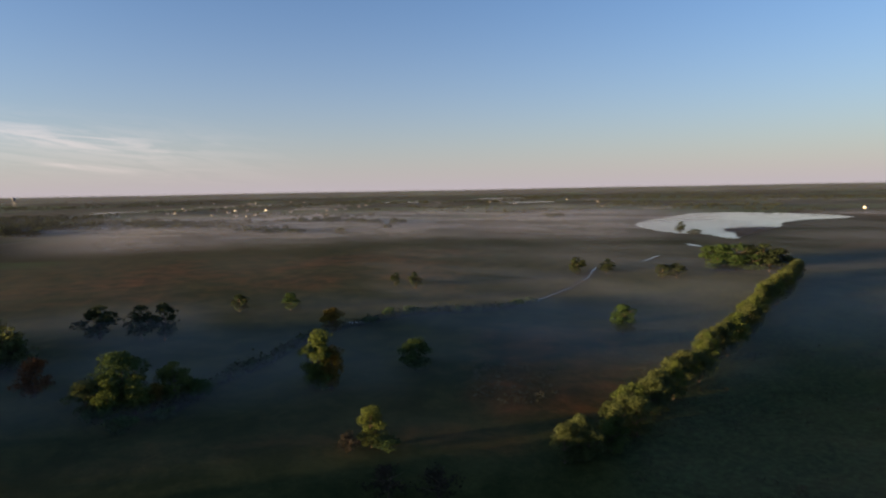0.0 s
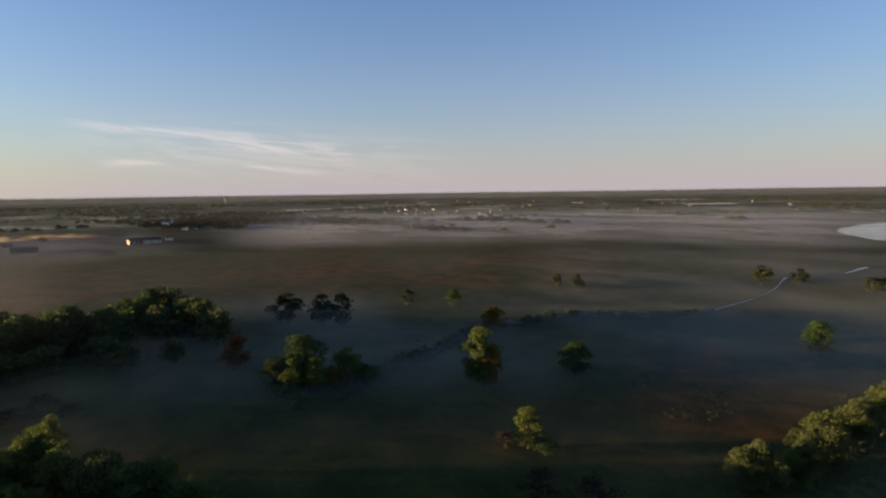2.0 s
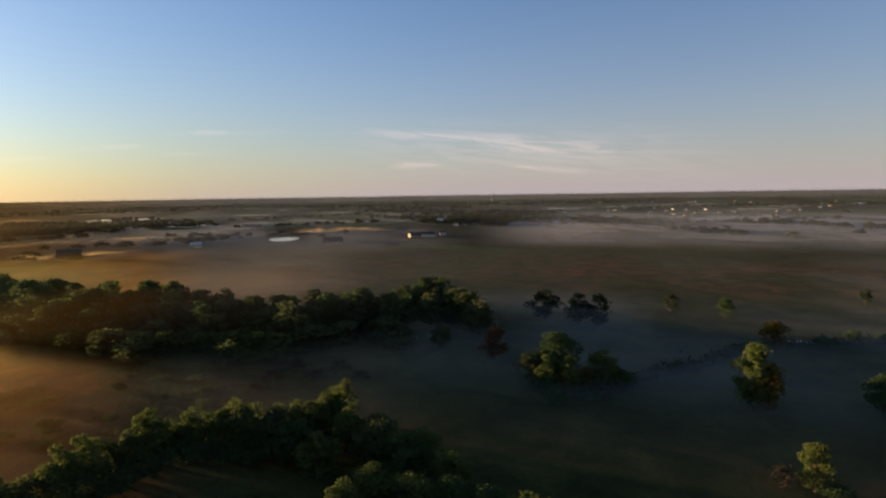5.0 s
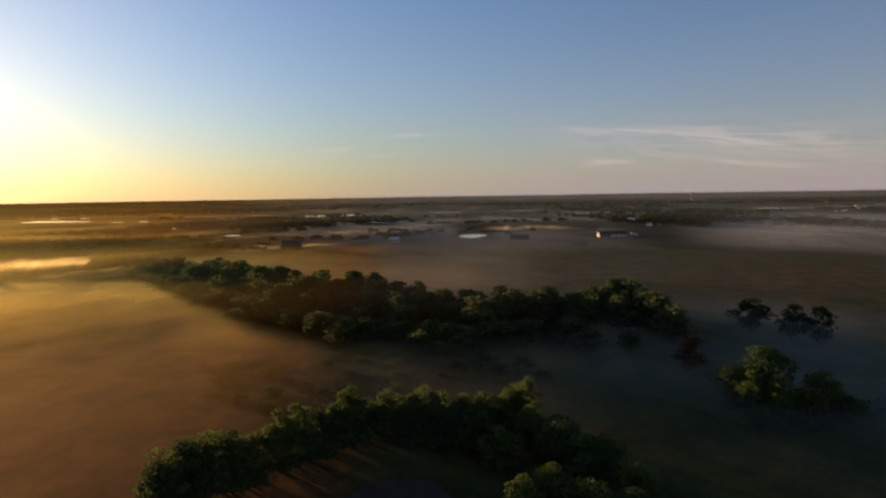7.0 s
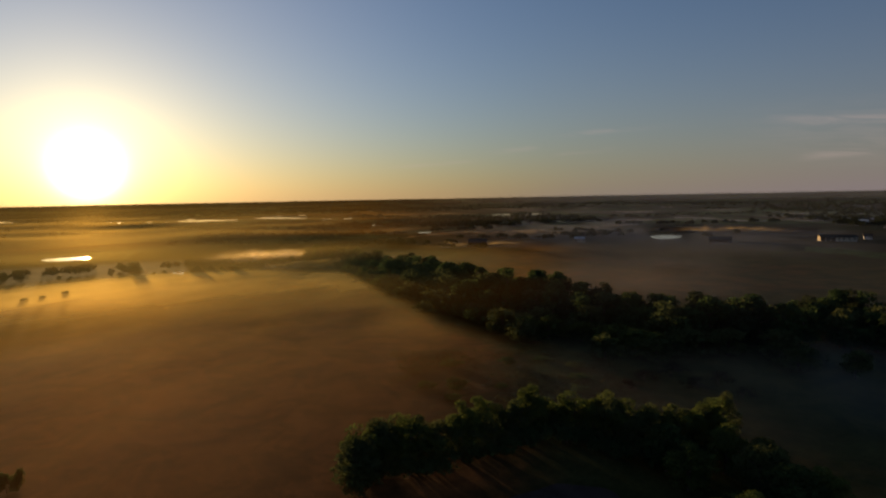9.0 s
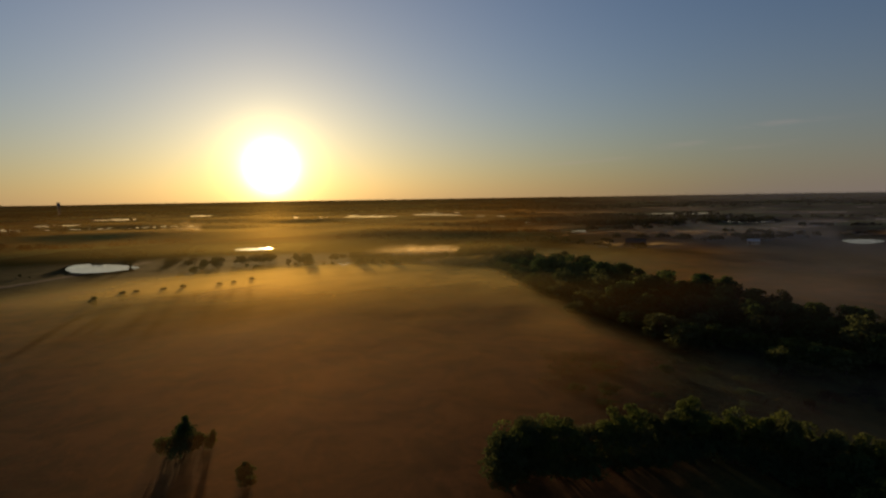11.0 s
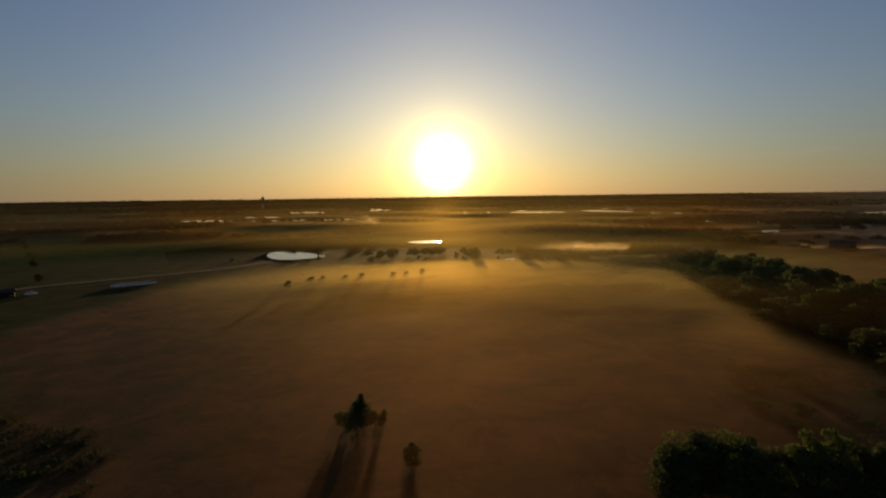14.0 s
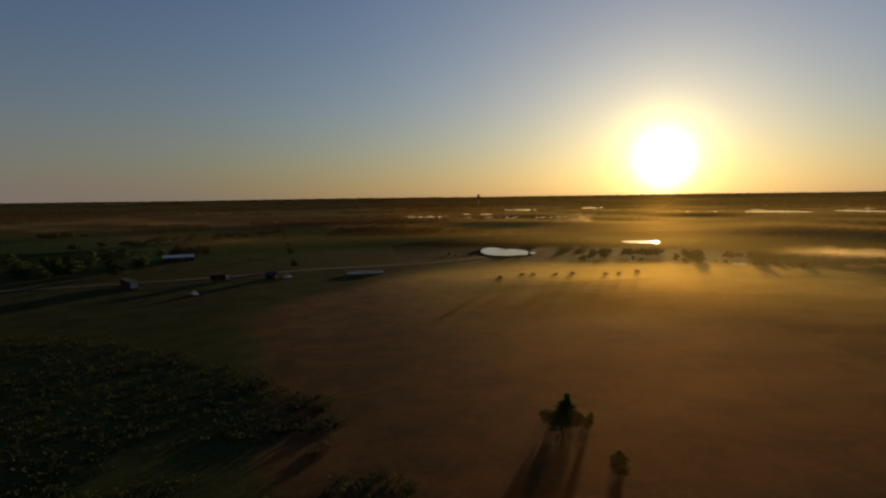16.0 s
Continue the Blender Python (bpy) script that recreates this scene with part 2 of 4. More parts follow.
CREAM = plain("cream_siding", (0.50, 0.42, 0.32), 0.6, 0.0, 0.5, 0.12)
DARK_WOOD = plain("dark_barn_wood", (0.035, 0.024, 0.018), 0.9, 0.0, 0.6, 0.3)
METAL_ROOF = plain("pale_metal_roof", (0.55, 0.56, 0.58), 0.35, 0.6, 0.4, 0.12)
WHITE_ROOF = plain("white_roof_sheets", (0.66, 0.63, 0.58), 0.75, 0.0, 0.5, 0.12)
GREY_ROOF = plain("grey_shingle_roof", (0.07, 0.058, 0.05), 0.9, 0.0, 0.6, 0.25)
GLASS_DARK = plain("dark_window_glass", (0.03, 0.035, 0.04), 0.08, 0.0, 0.5, 0.1)
# white paint with the shade of backlit sides put into its colour
DIM_WHITE = plain("dusty_white_paint", (0.42, 0.40, 0.37), 0.6, 0.0, 0.8, 0.15)
RUBBER = plain("black_rubber", (0.025, 0.025, 0.025), 0.85, 0.0, 3.0, 0.2)
STEEL = plain("dull_steel", (0.16, 0.16, 0.17), 0.6, 0.3, 1.0, 0.15)
ROAD = plain("gravel_road", (0.045, 0.040, 0.032), 0.95, 0.0, 0.15, 0.3)
FENCE_WOOD = plain("weathered_fence_wood", (0.16, 0.14, 0.12), 0.9, 0.0, 2.0, 0.3)


# ---- mesh helpers ----
def mesh_from(name, verts, faces, mat, smooth=False):
    me = bpy.data.meshes.new(name)
    me.from_pydata(verts, [], faces)
    me.materials.append(mat)
    if smooth:
        me.polygons.foreach_set("use_smooth", [True] * len(me.polygons))
    me.update()
    return me


def part(name, bm, mat, parent=None, label=""):
    me = bpy.data.meshes.new(name)
    bm.to_mesh(me)
    bm.free()
    me.materials.append(mat)
    ob = new(name, me)
    if parent:
        ob.parent = parent
    return tagged(ob, label)


def box(bm, x, y, z, sx, sy, sz, bevel=0.0, turn=0.0):
    """A block that stands on z, centred on x, y."""
    m = Matrix.Translation((x, y, z + sz / 2)) @ Matrix.Rotation(turn, 4, "Z") @ Matrix.Diagonal((sx, sy, sz, 1))
    made = bmesh.ops.create_cube(bm, size=1, matrix=m)
    if bevel:
        edges = {e for v in made["verts"] for e in v.link_edges}
        bmesh.ops.bevel(bm, geom=list(edges), offset=bevel, segments=2, affect="EDGES")
    return bm


def tube(bm, points, radii, sides=7):
    """A tapered limb along points."""
    rings = []
    for i, (p, r) in enumerate(zip(points, radii)):
        along = (points[min(i + 1, len(points) - 1)] - points[max(i - 1, 0)]).normalized()
        a = along.orthogonal().normalized()
        b = along.cross(a)
        rings.append([bm.verts.new(p + (a * math.cos(k * math.tau / sides) + b * math.sin(k * math.tau / sides)) * r) for k in range(sides)])
    for lower, upper in zip(rings, rings[1:]):
        for k in range(sides):
            bm.faces.new((lower[k], lower[(k + 1) % sides], upper[(k + 1) % sides], upper[k]))
    bm.faces.new(rings[-1])
    bm.faces.new(rings[0][::-1])
    return bm


def smooth(v, lo, hi):
    k = min(1.0, max(0.0, (v - lo) / (hi - lo)))
    return k * k * (3 - 2 * k)


def height(x, y):
    """The ground: nearly level, with a shallow vale along the creek and a low wooded rise along the horizon."""
    r = math.hypot(x, y)
    swell = noise.noise((x * 0.006, y * 0.006, 3.1)) * 0.5 * smooth(r, 60, 200) * (1 - smooth(r, 280, 360))
    along, over = 0.954 * x + 0.299 * y, 0.954 * y - 0.299 * x
    vale = smooth(along, -120, 60) * (1 - smooth(along, 110, 230)) * smooth(over, 15, 65) * (1 - smooth(over, 190, 290))
    return swell - 3.6 * vale + 31.5 * smooth(r, 2600, 4850) ** 1.2 + 3.0 * smooth(r, 3600, 4800) * noise.noise((x * 0.0011, y * 0.0011, 8.0))


def bearing(azimuth, distance):
    """The place at that azimuth and level distance from under the camera."""
    return -math.sin(radians(azimuth)) * distance, math.cos(radians(azimuth)) * distance


def sight(azimuth, distance):
    """Where the camera's line of sight, which would meet level ground at that distance, meets the real ground, as a share of that distance."""
    share = 1.0
    for _ in range(4):
        share = (EYE_HEIGHT - height(*bearing(azimuth, distance * share))) / EYE_HEIGHT if distance < 420 else 1.0
    return share


def spot(azimuth, distance):
    """The place seen at that azimuth, at the distance that it would have on level ground."""
    return bearing(azimuth, distance * sight(azimuth, distance))


def inside(a, lo, hi, soft):
    return smooth(a, lo - soft, lo + soft) * (1 - smooth(a, hi - soft, hi + soft))


def polar_sheet(name, radii, turns, lift, mat, fields, lo=0.0, hi=360.0):
    """A sheet of rings round the camera's foot, with named values at its points."""
    closed = hi - lo >= 360
    angles = [lo + (hi - lo) * k / turns for k in range(turns if closed else turns + 1)]
    verts, faces, values = [], [], {key: [] for key in fields}
    for r in radii:
        for a in angles:
            x, y = bearing(a, r)
            verts.append((x, y, lift(x, y)))
            wrapped = (a + 180) % 360 - 180
            for key, f in fields.items():
                values[key].append(f(x, y, wrapped, r))
    count = len(angles)
    for i in range(len(radii) - 1):
        for k in range(turns):
            j = (k + 1) % count
            quad = (i * count + k, (i + 1) * count + k, (i + 1) * count + j, i * count + j)
            if "thickness" not in fields or max(values["thickness"][q] for q in quad) > 0.004:
                faces.append(quad)
    if closed:
        faces.append(tuple(range(count)))
    me = mesh_from(name, verts, faces, mat, True)
    for key, v in values.items():
        me.attributes.new(key, "FLOAT", "POINT").data.foreach_set("value", v)
    return new(name, me)


# ---- ground ----
FIELD_EDGE = ((60, 100), (64, 134), (71, 154), (77, 179), (82, 224), (86, 294), (95, 342), (110, 334), (125, 312), (135, 275), (145, 220), (160, 150), (180, 100))


def field(a, r, soft=12.0):
    """How far inside the brown field, 0 to 1."""
    corner = 1 - 0.75 * (1 - smooth(a, 62, 82)) * (1 - smooth(r, 140, 166))
    for (a0, r0), (a1, r1) in zip(FIELD_EDGE, FIELD_EDGE[1:]):
        if a0 <= a <= a1:
            return corner - corner * smooth(r, r0 + (r1 - r0) * (a - a0) / (a1 - a0) - soft, r0 + (r1 - r0) * (a - a0) / (a1 - a0) + soft)
    return 0.0


def dry(x, y, a, r):
    wide = noise.noise((x * 0.012, y * 0.012, 0.0)) * 12
    v = 0.85 * field(a, r + wide) * inside(a, 64, 146, 5) * smooth(r, 40, 70)
    v = max(v, max(0.34 * inside(a, -6, 84, 10), 0.26 * inside(a, 6, 30, 10)) * inside(r + wide * 2, 235, 410, 45))
    v = max(v, 0.32 * inside(a, -12, 60, 6) * inside(r + wide, 92, 112, 9))
    v = max(v, 0.45 * inside(a, -24, -2, 5) * inside(r + wide, 110, 190, 20), 0.45 * inside(a, -13, -1, 3) * inside(r + wide * 0.4, 118, 130, 5))
    return max(v, 0.75 * inside(a, -60, -24.5, 2) * inside(r + wide, 440, 780, 30))


def lush(x, y, a, r):
    v = 0.95 * inside(a, -70, -17, 4) * inside(r, 40, 270, 20)
    return max(v, 0.5 * inside(a, 128, 200, 6) * inside(r, 40, 200, 20), 0.6 * inside(a, 60, 80, 5) * inside(r, 105, 150, 15))


def parcel(x, y, a, r):
    return smooth(r + noise.noise((x * 0.01, y * 0.01, 5.0)) * 40, 380, 480)


ring_radii = [6 * 1.0335 ** k for k in range(204)]
ground = polar_sheet("ground", [r for r in ring_radii if r < 4900] + [4950], 400, height, GRASS, {"dry": dry, "lush": lush, "parcel": parcel})
tagged(ground, "wide grassland and farm fields with brown dry grass patches", "ground", kind="structure")


# ---- water ----
def smooth_loop(points, rounds=3):
    for _ in range(rounds):
        points = [q for a, b in zip(points, points[1:] + points[:1]) for q in (a.lerp(b, 0.25), a.lerp(b, 0.75))]
    return points


def pool(outline, label, rough=1.5, mat=None):
    """A sheet of still water with a soft shore line."""
    loop = smooth_loop([Vector((*spot(a, d), 0.0)) for a, d in outline])
    loop = [p + Vector((noise.noise(p * 0.15), noise.noise(p * 0.15 + Vector((9, 4, 1))), 0)) * rough for p in loop]
    bm = bmesh.new()
    level = 0.58 + min(0.0, min(height(p.x, p.y) for p in loop) + 0.3)
    face = bm.faces.new([bm.verts.new((p.x, p.y, level)) for p in loop])
    if face.normal.z < 0:
        face.normal_flip()
    bmesh.ops.triangulate(bm, faces=bm.faces[:])
    bmesh.ops.recalc_face_normals(bm, faces=bm.faces[:])
    for f in bm.faces:
        if f.normal.z < 0:
            f.normal_flip()
    return tagged(part("water", bm, mat or WATER), label, "water", kind="structure")


pool([(-17.7, 639), (-19.4, 559), (-21.8, 516), (-24.4, 520), (-25.8, 474), (-27.2, 487), (-24.9, 587), (-28.2, 618), (-30.1, 607),
      (-29.9, 684), (-31.5, 741), (-35.5, 802), (-33.8, 865), (-30.6, 905), (-26.4, 935), (-23.2, 898), (-20.4, 774)],
     "wide calm lake that mirrors the pale dawn sky", 6.0)
pool([(124.4, 425), (123.7, 389), (120.8, 386), (118.2, 404), (120.8, 434), (123.5, 455)], "round farm pond shining in the low sun")
pool([(111.3, 506), (109.5, 488), (107.5, 502), (107.8, 520), (110.5, 522)], "long narrow pond glinting under the sun")
pool([(101.9, 357), (99.9, 355), (100.0, 366), (100.8, 374), (101.7, 366)], "small pool among trees in the mist")
pool([(96.3, 361), (95.7, 336), (95.3, 340), (95.6, 364)], "small pool among trees in the mist")
pool([(73, 70), (70, 76), (66, 80), (61, 79), (58, 74), (58, 63), (63, 55), (70, 58)], "dark muddy pond inside the ring of trees", 1.2, MUD)
pool([(57.3, 569), (56.0, 535), (54.2, 570), (54.7, 604), (57.0, 591)], "pale stock pond in the brown field")
pool([(79.3, 655), (77.6, 648), (77.4, 685), (78.9, 690)], "far pond beside the misty wood")
for outline in (((122.2, 1540), (118.7, 1500), (118.9, 1680), (121.8, 1720)), ((131.6, 1120), (127.0, 1090), (127.2, 1160), (131, 1190)),
                ((114.7, 1690), (112.5, 1700), (112.7, 1850), (114.5, 1880)), ((101.1, 1310), (95.7, 1290), (96, 1380), (100.8, 1400)),
                ((94.5, 1400), (89.2, 1290), (89.6, 1390), (94, 1500)), ((126.2, 1240), (123, 1225), (123.2, 1300), (126, 1320)),
                ((118, 1050), (114.8, 1030), (115, 1075), (117.8, 1090))):
    pool(outline, "far sheet of flood water bright in the sun", 12.0)


for outline in (((7, 1830), (-1, 1800), (-1, 1960), (7, 1990)), ((-6, 1600), (-11, 1620), (-11, 1700), (-6, 1690)), ((31, 1450), (26.5, 1480), (26.5, 1540), (31, 1520)), ((66, 900), (62, 890), (62, 935), (65.5, 950)),
                ((72, 1250), (66, 1280), (66.5, 1350), (72, 1330)), ((-3, 2250), (-9, 2300), (-9, 2450), (-3, 2400))):
    pool(outline, "far pale sheet of shallow water on the plain", 12.0)


def flood_chain(a0, d0, a1, d1, count, label, seed):
    """A broken line of small sheets of standing water."""
    rng = random.Random(seed)
    for k in range(count):
        u = (k + rng.uniform(0.2, 0.8)) / count
        a, d = a0 + (a1 - a0) * u, d0 + (d1 - d0) * u
        half, deep = abs(a1 - a0) / count * rng.uniform(0.22, 0.5), d * rng.uniform(0.012, 0.03)
        pool([(a + half, d), (a + half * 0.3, d - deep), (a - half, d - deep * 0.4), (a - half * 0.6, d + deep), (a + half * 0.5, d + deep * 0.8)], label, 8.0)


for seed, chain in enumerate(((106.8, 1408, 101.5, 1335, 5), (100.2, 1490, 96.0, 1280, 3), (94.2, 1620, 89.4, 1570, 3), (128.2, 1075, 114.0, 1040, 7), (88.5, 1250, 80, 1180, 4), (84, 900, 76, 880, 4))):
    flood_chain(*chain, "far broken strip of standing water catching the light", seed)


def stream(points, widths, label):
    """A winding ribbon of water."""
    pts = [Vector((*spot(a, d), 0)) for a, d in points]
    for _ in range(2):
        pts = [pts[0]] + [q for a, b in zip(pts, pts[1:]) for q in (a.lerp(b, 0.25), a.lerp(b, 0.75))] + [pts[-1]]
    verts, faces = [], []
    for i, p in enumerate(pts):
        side = (pts[min(i + 1, len(pts) - 1)] - pts[max(i - 1, 0)]).cross(Vector((0, 0, 1))).normalized()
        k = i / (len(pts) - 1)
        half = (widths[0] + (widths[1] - widths[0]) * k) * max(0.12, 0.75 + 1.1 * noise.noise(p * 0.12)) / 2
        for q in (p - side * half, p + side * half):
            verts.append((q.x, q.y, height(q.x, q.y) + 0.22))
        if i:
            faces.append((2 * i - 2, 2 * i - 1, 2 * i + 1, 2 * i))
    return tagged(new("water", mesh_from("water", verts, faces, WATER)), label, "water", kind="structure")


stream([(10.0, 177), (8.1, 179), (6.5, 184)], (1.5, 1.0), "short open reach of the creek")
stream([(-7.6, 200), (-8.3, 203), (-11.0, 224), (-13.4, 252), (-14.3, 275), (-14.2, 283), (-14.7, 298)], (0.35, 1.1), "narrow winding creek reflecting the sky")
stream([(-18.9, 326), (-19.5, 338), (-19.7, 344), (-20.2, 354)], (1.0, 2.2), "open reach of the creek below the lake")
stream([(-22.5, 432), (-23.8, 414)], (5.0, 5.0), "open reach of the creek below the lake")


def track(points, width, label, mat=ROAD):
    pts = [Vector((*spot(a, d), 0)) for a, d in points]
    for _ in range(3):
        pts = [pts[0]] + [q for a, b in zip(pts, pts[1:]) for q in (a.lerp(b, 0.25), a.lerp(b, 0.75))] + [pts[-1]]
    verts, faces = [], []
    for i, p in enumerate(pts):
        side = (pts[min(i + 1, len(pts) - 1)] - pts[max(i - 1, 0)]).cross(Vector((0, 0, 1))).normalized() * width / 2
        for q in (p - side, p, p + side):
            verts.append((q.x, q.y, height(q.x, q.y) + 0.12))
        if i:
            b = 3 * i
            faces += [(b - 3, b - 2, b + 1, b), (b - 2, b - 1, b + 2, b + 1)]
    return tagged(new("road", mesh_from("road", verts, faces, mat)), label, "road", kind="structure")


track([(168, 335), (159.5, 322), (147.3, 322), (141.7, 335), (135.3, 340), (129.2, 352), (125.4, 372), (118, 440)], 7.0, "gravel farm road along the edge of the field")
BANK = plain("dark_wet_grass", (0.014, 0.019, 0.010), 0.95, 0.0, 0.4, 0.4)
track([(26.5, 116), (25, 119), (22.9, 127.4), (20.4, 133.5), (17.3, 141), (14, 159), (11, 170), (8, 176), (4, 187), (0, 189), (-4, 191), (-7.6, 200), (-11, 224), (-13.4, 252), (-14.5, 296)], 3.6, "dark overgrown bank of the creek", BANK)
track([(46, 620), (43, 585), (40, 592), (35, 640)], 5.0, "farm track beside the long barn")


# ---- trees ----
def leaf_cloud(name, centres, outward, sizes, mat, rng):
    """Many small separate leaf sprays, each its own tilted facet."""
    count = len(centres)
    n = outward + rng.normal(0, 0.75, (count, 3))
    n /= np.linalg.norm(n, axis=1)[:, None]
    a = np.cross(n, rng.normal(0, 1, (count, 3)))
    a /= np.linalg.norm(a, axis=1)[:, None] + 1e-9
    b = np.cross(n, a)
    s = sizes[:, None]
    corners = [centres + a * s * rng.uniform(0.6, 1.1, (count, 1)), centres + b * s * rng.uniform(0.35, 0.8, (count, 1)),
               centres - a * s * rng.uniform(0.6, 1.1, (count, 1)), centres - b * s * rng.uniform(0.35, 0.8, (count, 1))]
    co = np.stack(corners, 1).reshape(-1, 3)
    me = bpy.data.meshes.new(name)
    me.vertices.add(count * 4)
    me.vertices.foreach_set("co", co.astype(np.float32).ravel())
    me.loops.add(count * 4)
    me.loops.foreach_set("vertex_index", np.arange(count * 4, dtype=np.int32))
    me.polygons.add(count)
    me.polygons.foreach_set("loop_start", np.arange(0, count * 4, 4, dtype=np.int32))
    me.materials.append(mat)
    me.update(calc_edges=True)
    return me


def crown_points(rng, count, tall, wide, base, blobs, peak, gaps, taper=0.0):
    """Leaf places over many overlapping clumps inside the crown's uneven outline."""
    mids, sizes = [], []
    for _ in range(blobs):
        k = rng.uniform(0, 1) ** 1.2
        z = base + (tall - base) * k
        girth = wide / 2 * max(0.3, (1 - abs(2 * k - 2 * peak) ** 1.7 * 0.5)) * (1 - 0.55 * max(0, k - 0.75) / 0.25)
        girth *= 1 - taper * k
        turn = rng.uniform(0, math.tau)
        out = girth * rng.uniform(0.25, 0.85)
        mids.append((math.cos(turn) * out, math.sin(turn) * out, z))
        sizes.append(wide * rng.uniform(0.15, 0.27) * (1 - taper * 0.6 * k))
    mids, sizes = np.array(mids), np.array(sizes)
    pick = rng.integers(0, blobs, count)
    d = rng.normal(0, 1, (count, 3))
    d /= np.linalg.norm(d, axis=1)[:, None]
    d[:, 2] = np.where((d[:, 2] < -0.1) & (rng.uniform(0, 1, count) < 0.45), -d[:, 2], d[:, 2])
    reach = sizes[pick] * (1 - np.abs(rng.normal(0, gaps, count)))
    p = mids[pick] + d * reach[:, None] * np.array([1, 1, 0.8])
    lo, hi = p[:, 2].min(), p[:, 2].max()
    p[:, 2] = base * 0.6 + (p[:, 2] - lo) / (hi - lo) * (tall - base * 0.6)
    p[:, :2] *= wide / 2 / np.percentile(np.hypot(p[:, 0], p[:, 1]), 98)
    return p, d


def tree_kind(name, label, mat, seed, tall=10.0, wide=8.0, base=1.3, blobs=34, count=3000, leaf=0.32, peak=0.45, gaps=0.22, limbs=7, category="tree", taper=0.0):
    """A tree with a tapered trunk, limbs and a crown of leaf sprays; the model is hidden under no ground and is moved to its first place."""
    rng = np.random.default_rng(seed)
    top = new(name)
    bm = bmesh.new()
    lean = Vector((rng.uniform(-0.4, 0.4), rng.uniform(-0.4, 0.4), 0))
    stem = [Vector((0, 0, -0.3)), Vector((0, 0, 0.4)) + lean * 0.1, Vector((0, 0, tall * 0.35)) + lean * 0.6, Vector((0, 0, tall * 0.78)) + lean]
    r = tall * 0.026
    tube(bm, stem, [r * 1.5, r, r * 0.75, r * 0.2])
    for k in range(limbs):
        z = tall * (0.2 + 0.5 * k / limbs)
        turn = k * 2.4 + rng.uniform(-0.4, 0.4)
        reach = wide * rng.uniform(0.25, 0.42)
        start = Vector((0, 0, z)) + lean * 0.5
        away = Vector((math.cos(turn), math.sin(turn), 0)) * reach
        tube(bm, [start, start + away * 0.5 + Vector((0, 0, tall * 0.08)), start + away + Vector((0, 0, tall * 0.2))], [r * 0.5, r * 0.32, r * 0.1], 5)
    trunk = part("trunk", bm, BARK, top)
    p, d = crown_points(rng, count, tall, wide, base, blobs, peak, gaps, taper)
    crown = new("crown", leaf_cloud("crown", p, d, rng.uniform(0.6, 1.35, count) * leaf, mat, rng))
    crown.parent = top
    return [top, tall, wide, tagged(top, label, category)]


used = set()


def plant(kind, azimuth, distance, tall, wide, label="", turn=None):
    """Sets a tree of that kind at a place, with its own height, width and turn."""
    share = sight(azimuth, distance)
    return plant_at(kind, Vector(bearing(azimuth, distance * share)), tall * share, wide * share, label, turn)


def plant_at(kind, place, tall, wide, label="", turn=None):
    top, h, wd, _ = kind
    x, y = place
    turn = random.uniform(0, math.tau) if turn is None else turn
    m = Matrix.Translation((x, y, height(x, y) - 0.02)) @ Matrix.Rotation(turn, 4, "Z") @ Matrix.Diagonal((wide / wd, wide / wd, tall / h, 1))
    if top.name not in used:
        used.add(top.name)
        top.matrix_basis = m
        made = top
    else:
        x0 = top.scale.copy()
        made = copy_thing(top, m @ Matrix.Diagonal((1 / x0.x, 1 / x0.y, 1 / x0.z, 1)))
    return tagged(made, label)


oak = [tree_kind("broadleaf_tree", "dark green broadleaf tree with a dense uneven crown", LEAF_DARK, s, blobs=30, count=4600, leaf=0.25) for s in (1, 2, 3)]
fresh = [tree_kind("green_tree", "leafy green tree catching the low sun", LEAF_FRESH, s, blobs=28, count=3500, leaf=0.27, base=0.8) for s in (11, 12)]
golden = [tree_kind("yellow_green_tree", "yellow-green leafy tree lit by the low sun", LEAF_YELLOW, s, blobs=28, count=3500, leaf=0.27, base=0.6) for s in (21, 22)]
far_oak = [tree_kind("wood_tree", "dark green tree of the dense wood", LEAF_DARK, s, blobs=26, count=1500, leaf=0.42, base=0.8) for s in (101, 102, 103)]
far_fresh = [tree_kind("light_wood_tree", "lighter green tree of the dense wood", LEAF_FRESH, s, blobs=26, count=1500, leaf=0.42, base=0.6) for s in (111, 112)]
far_golden = [tree_kind("pale_wood_tree", "yellow-green tree at the front of the dense wood", LEAF_YELLOW, s, blobs=26, count=1500, leaf=0.40, base=0.4) for s in (121, 122)]
poplar = tree_kind("tall_tree", "tall slender yellow-green tree in the meadow", LEAF_YELLOW, 31, tall=12, wide=7, base=0.6, blobs=34, count=4600, leaf=0.26, peak=0.45)
amber = tree_kind("amber_tree", "slim amber and yellow-green tree", LEAF_AMBER, 35, tall=9, wide=6, base=0.5, blobs=30, count=3600, leaf=0.25)
rust = tree_kind("rusty_tree", "small tree with rust-brown leaves", LEAF_RUST, 41, blobs=30, count=2200, base=1.0, gaps=0.35)
dusk = [tree_kind("misty_tree", "dull olive tree standing in the mist", LEAF_DUSK, s, blobs=24, count=1100, leaf=0.48) for s in (51, 52, 53)]
spiky = tree_kind("jagged_tree", "dark jagged tree standing alone in the brown field", LEAF_DARK, 68, tall=9, wide=9, base=0.2, blobs=30, count=4600, leaf=0.27, peak=0.25, gaps=0.35, limbs=10, taper=0.78)
bush = [tree_kind("bush", "low dark green bush", LEAF_DARK, s, tall=3, wide=5, base=0.2, blobs=16, count=900, leaf=0.24, limbs=4, category="bush") for s in (71, 72)]
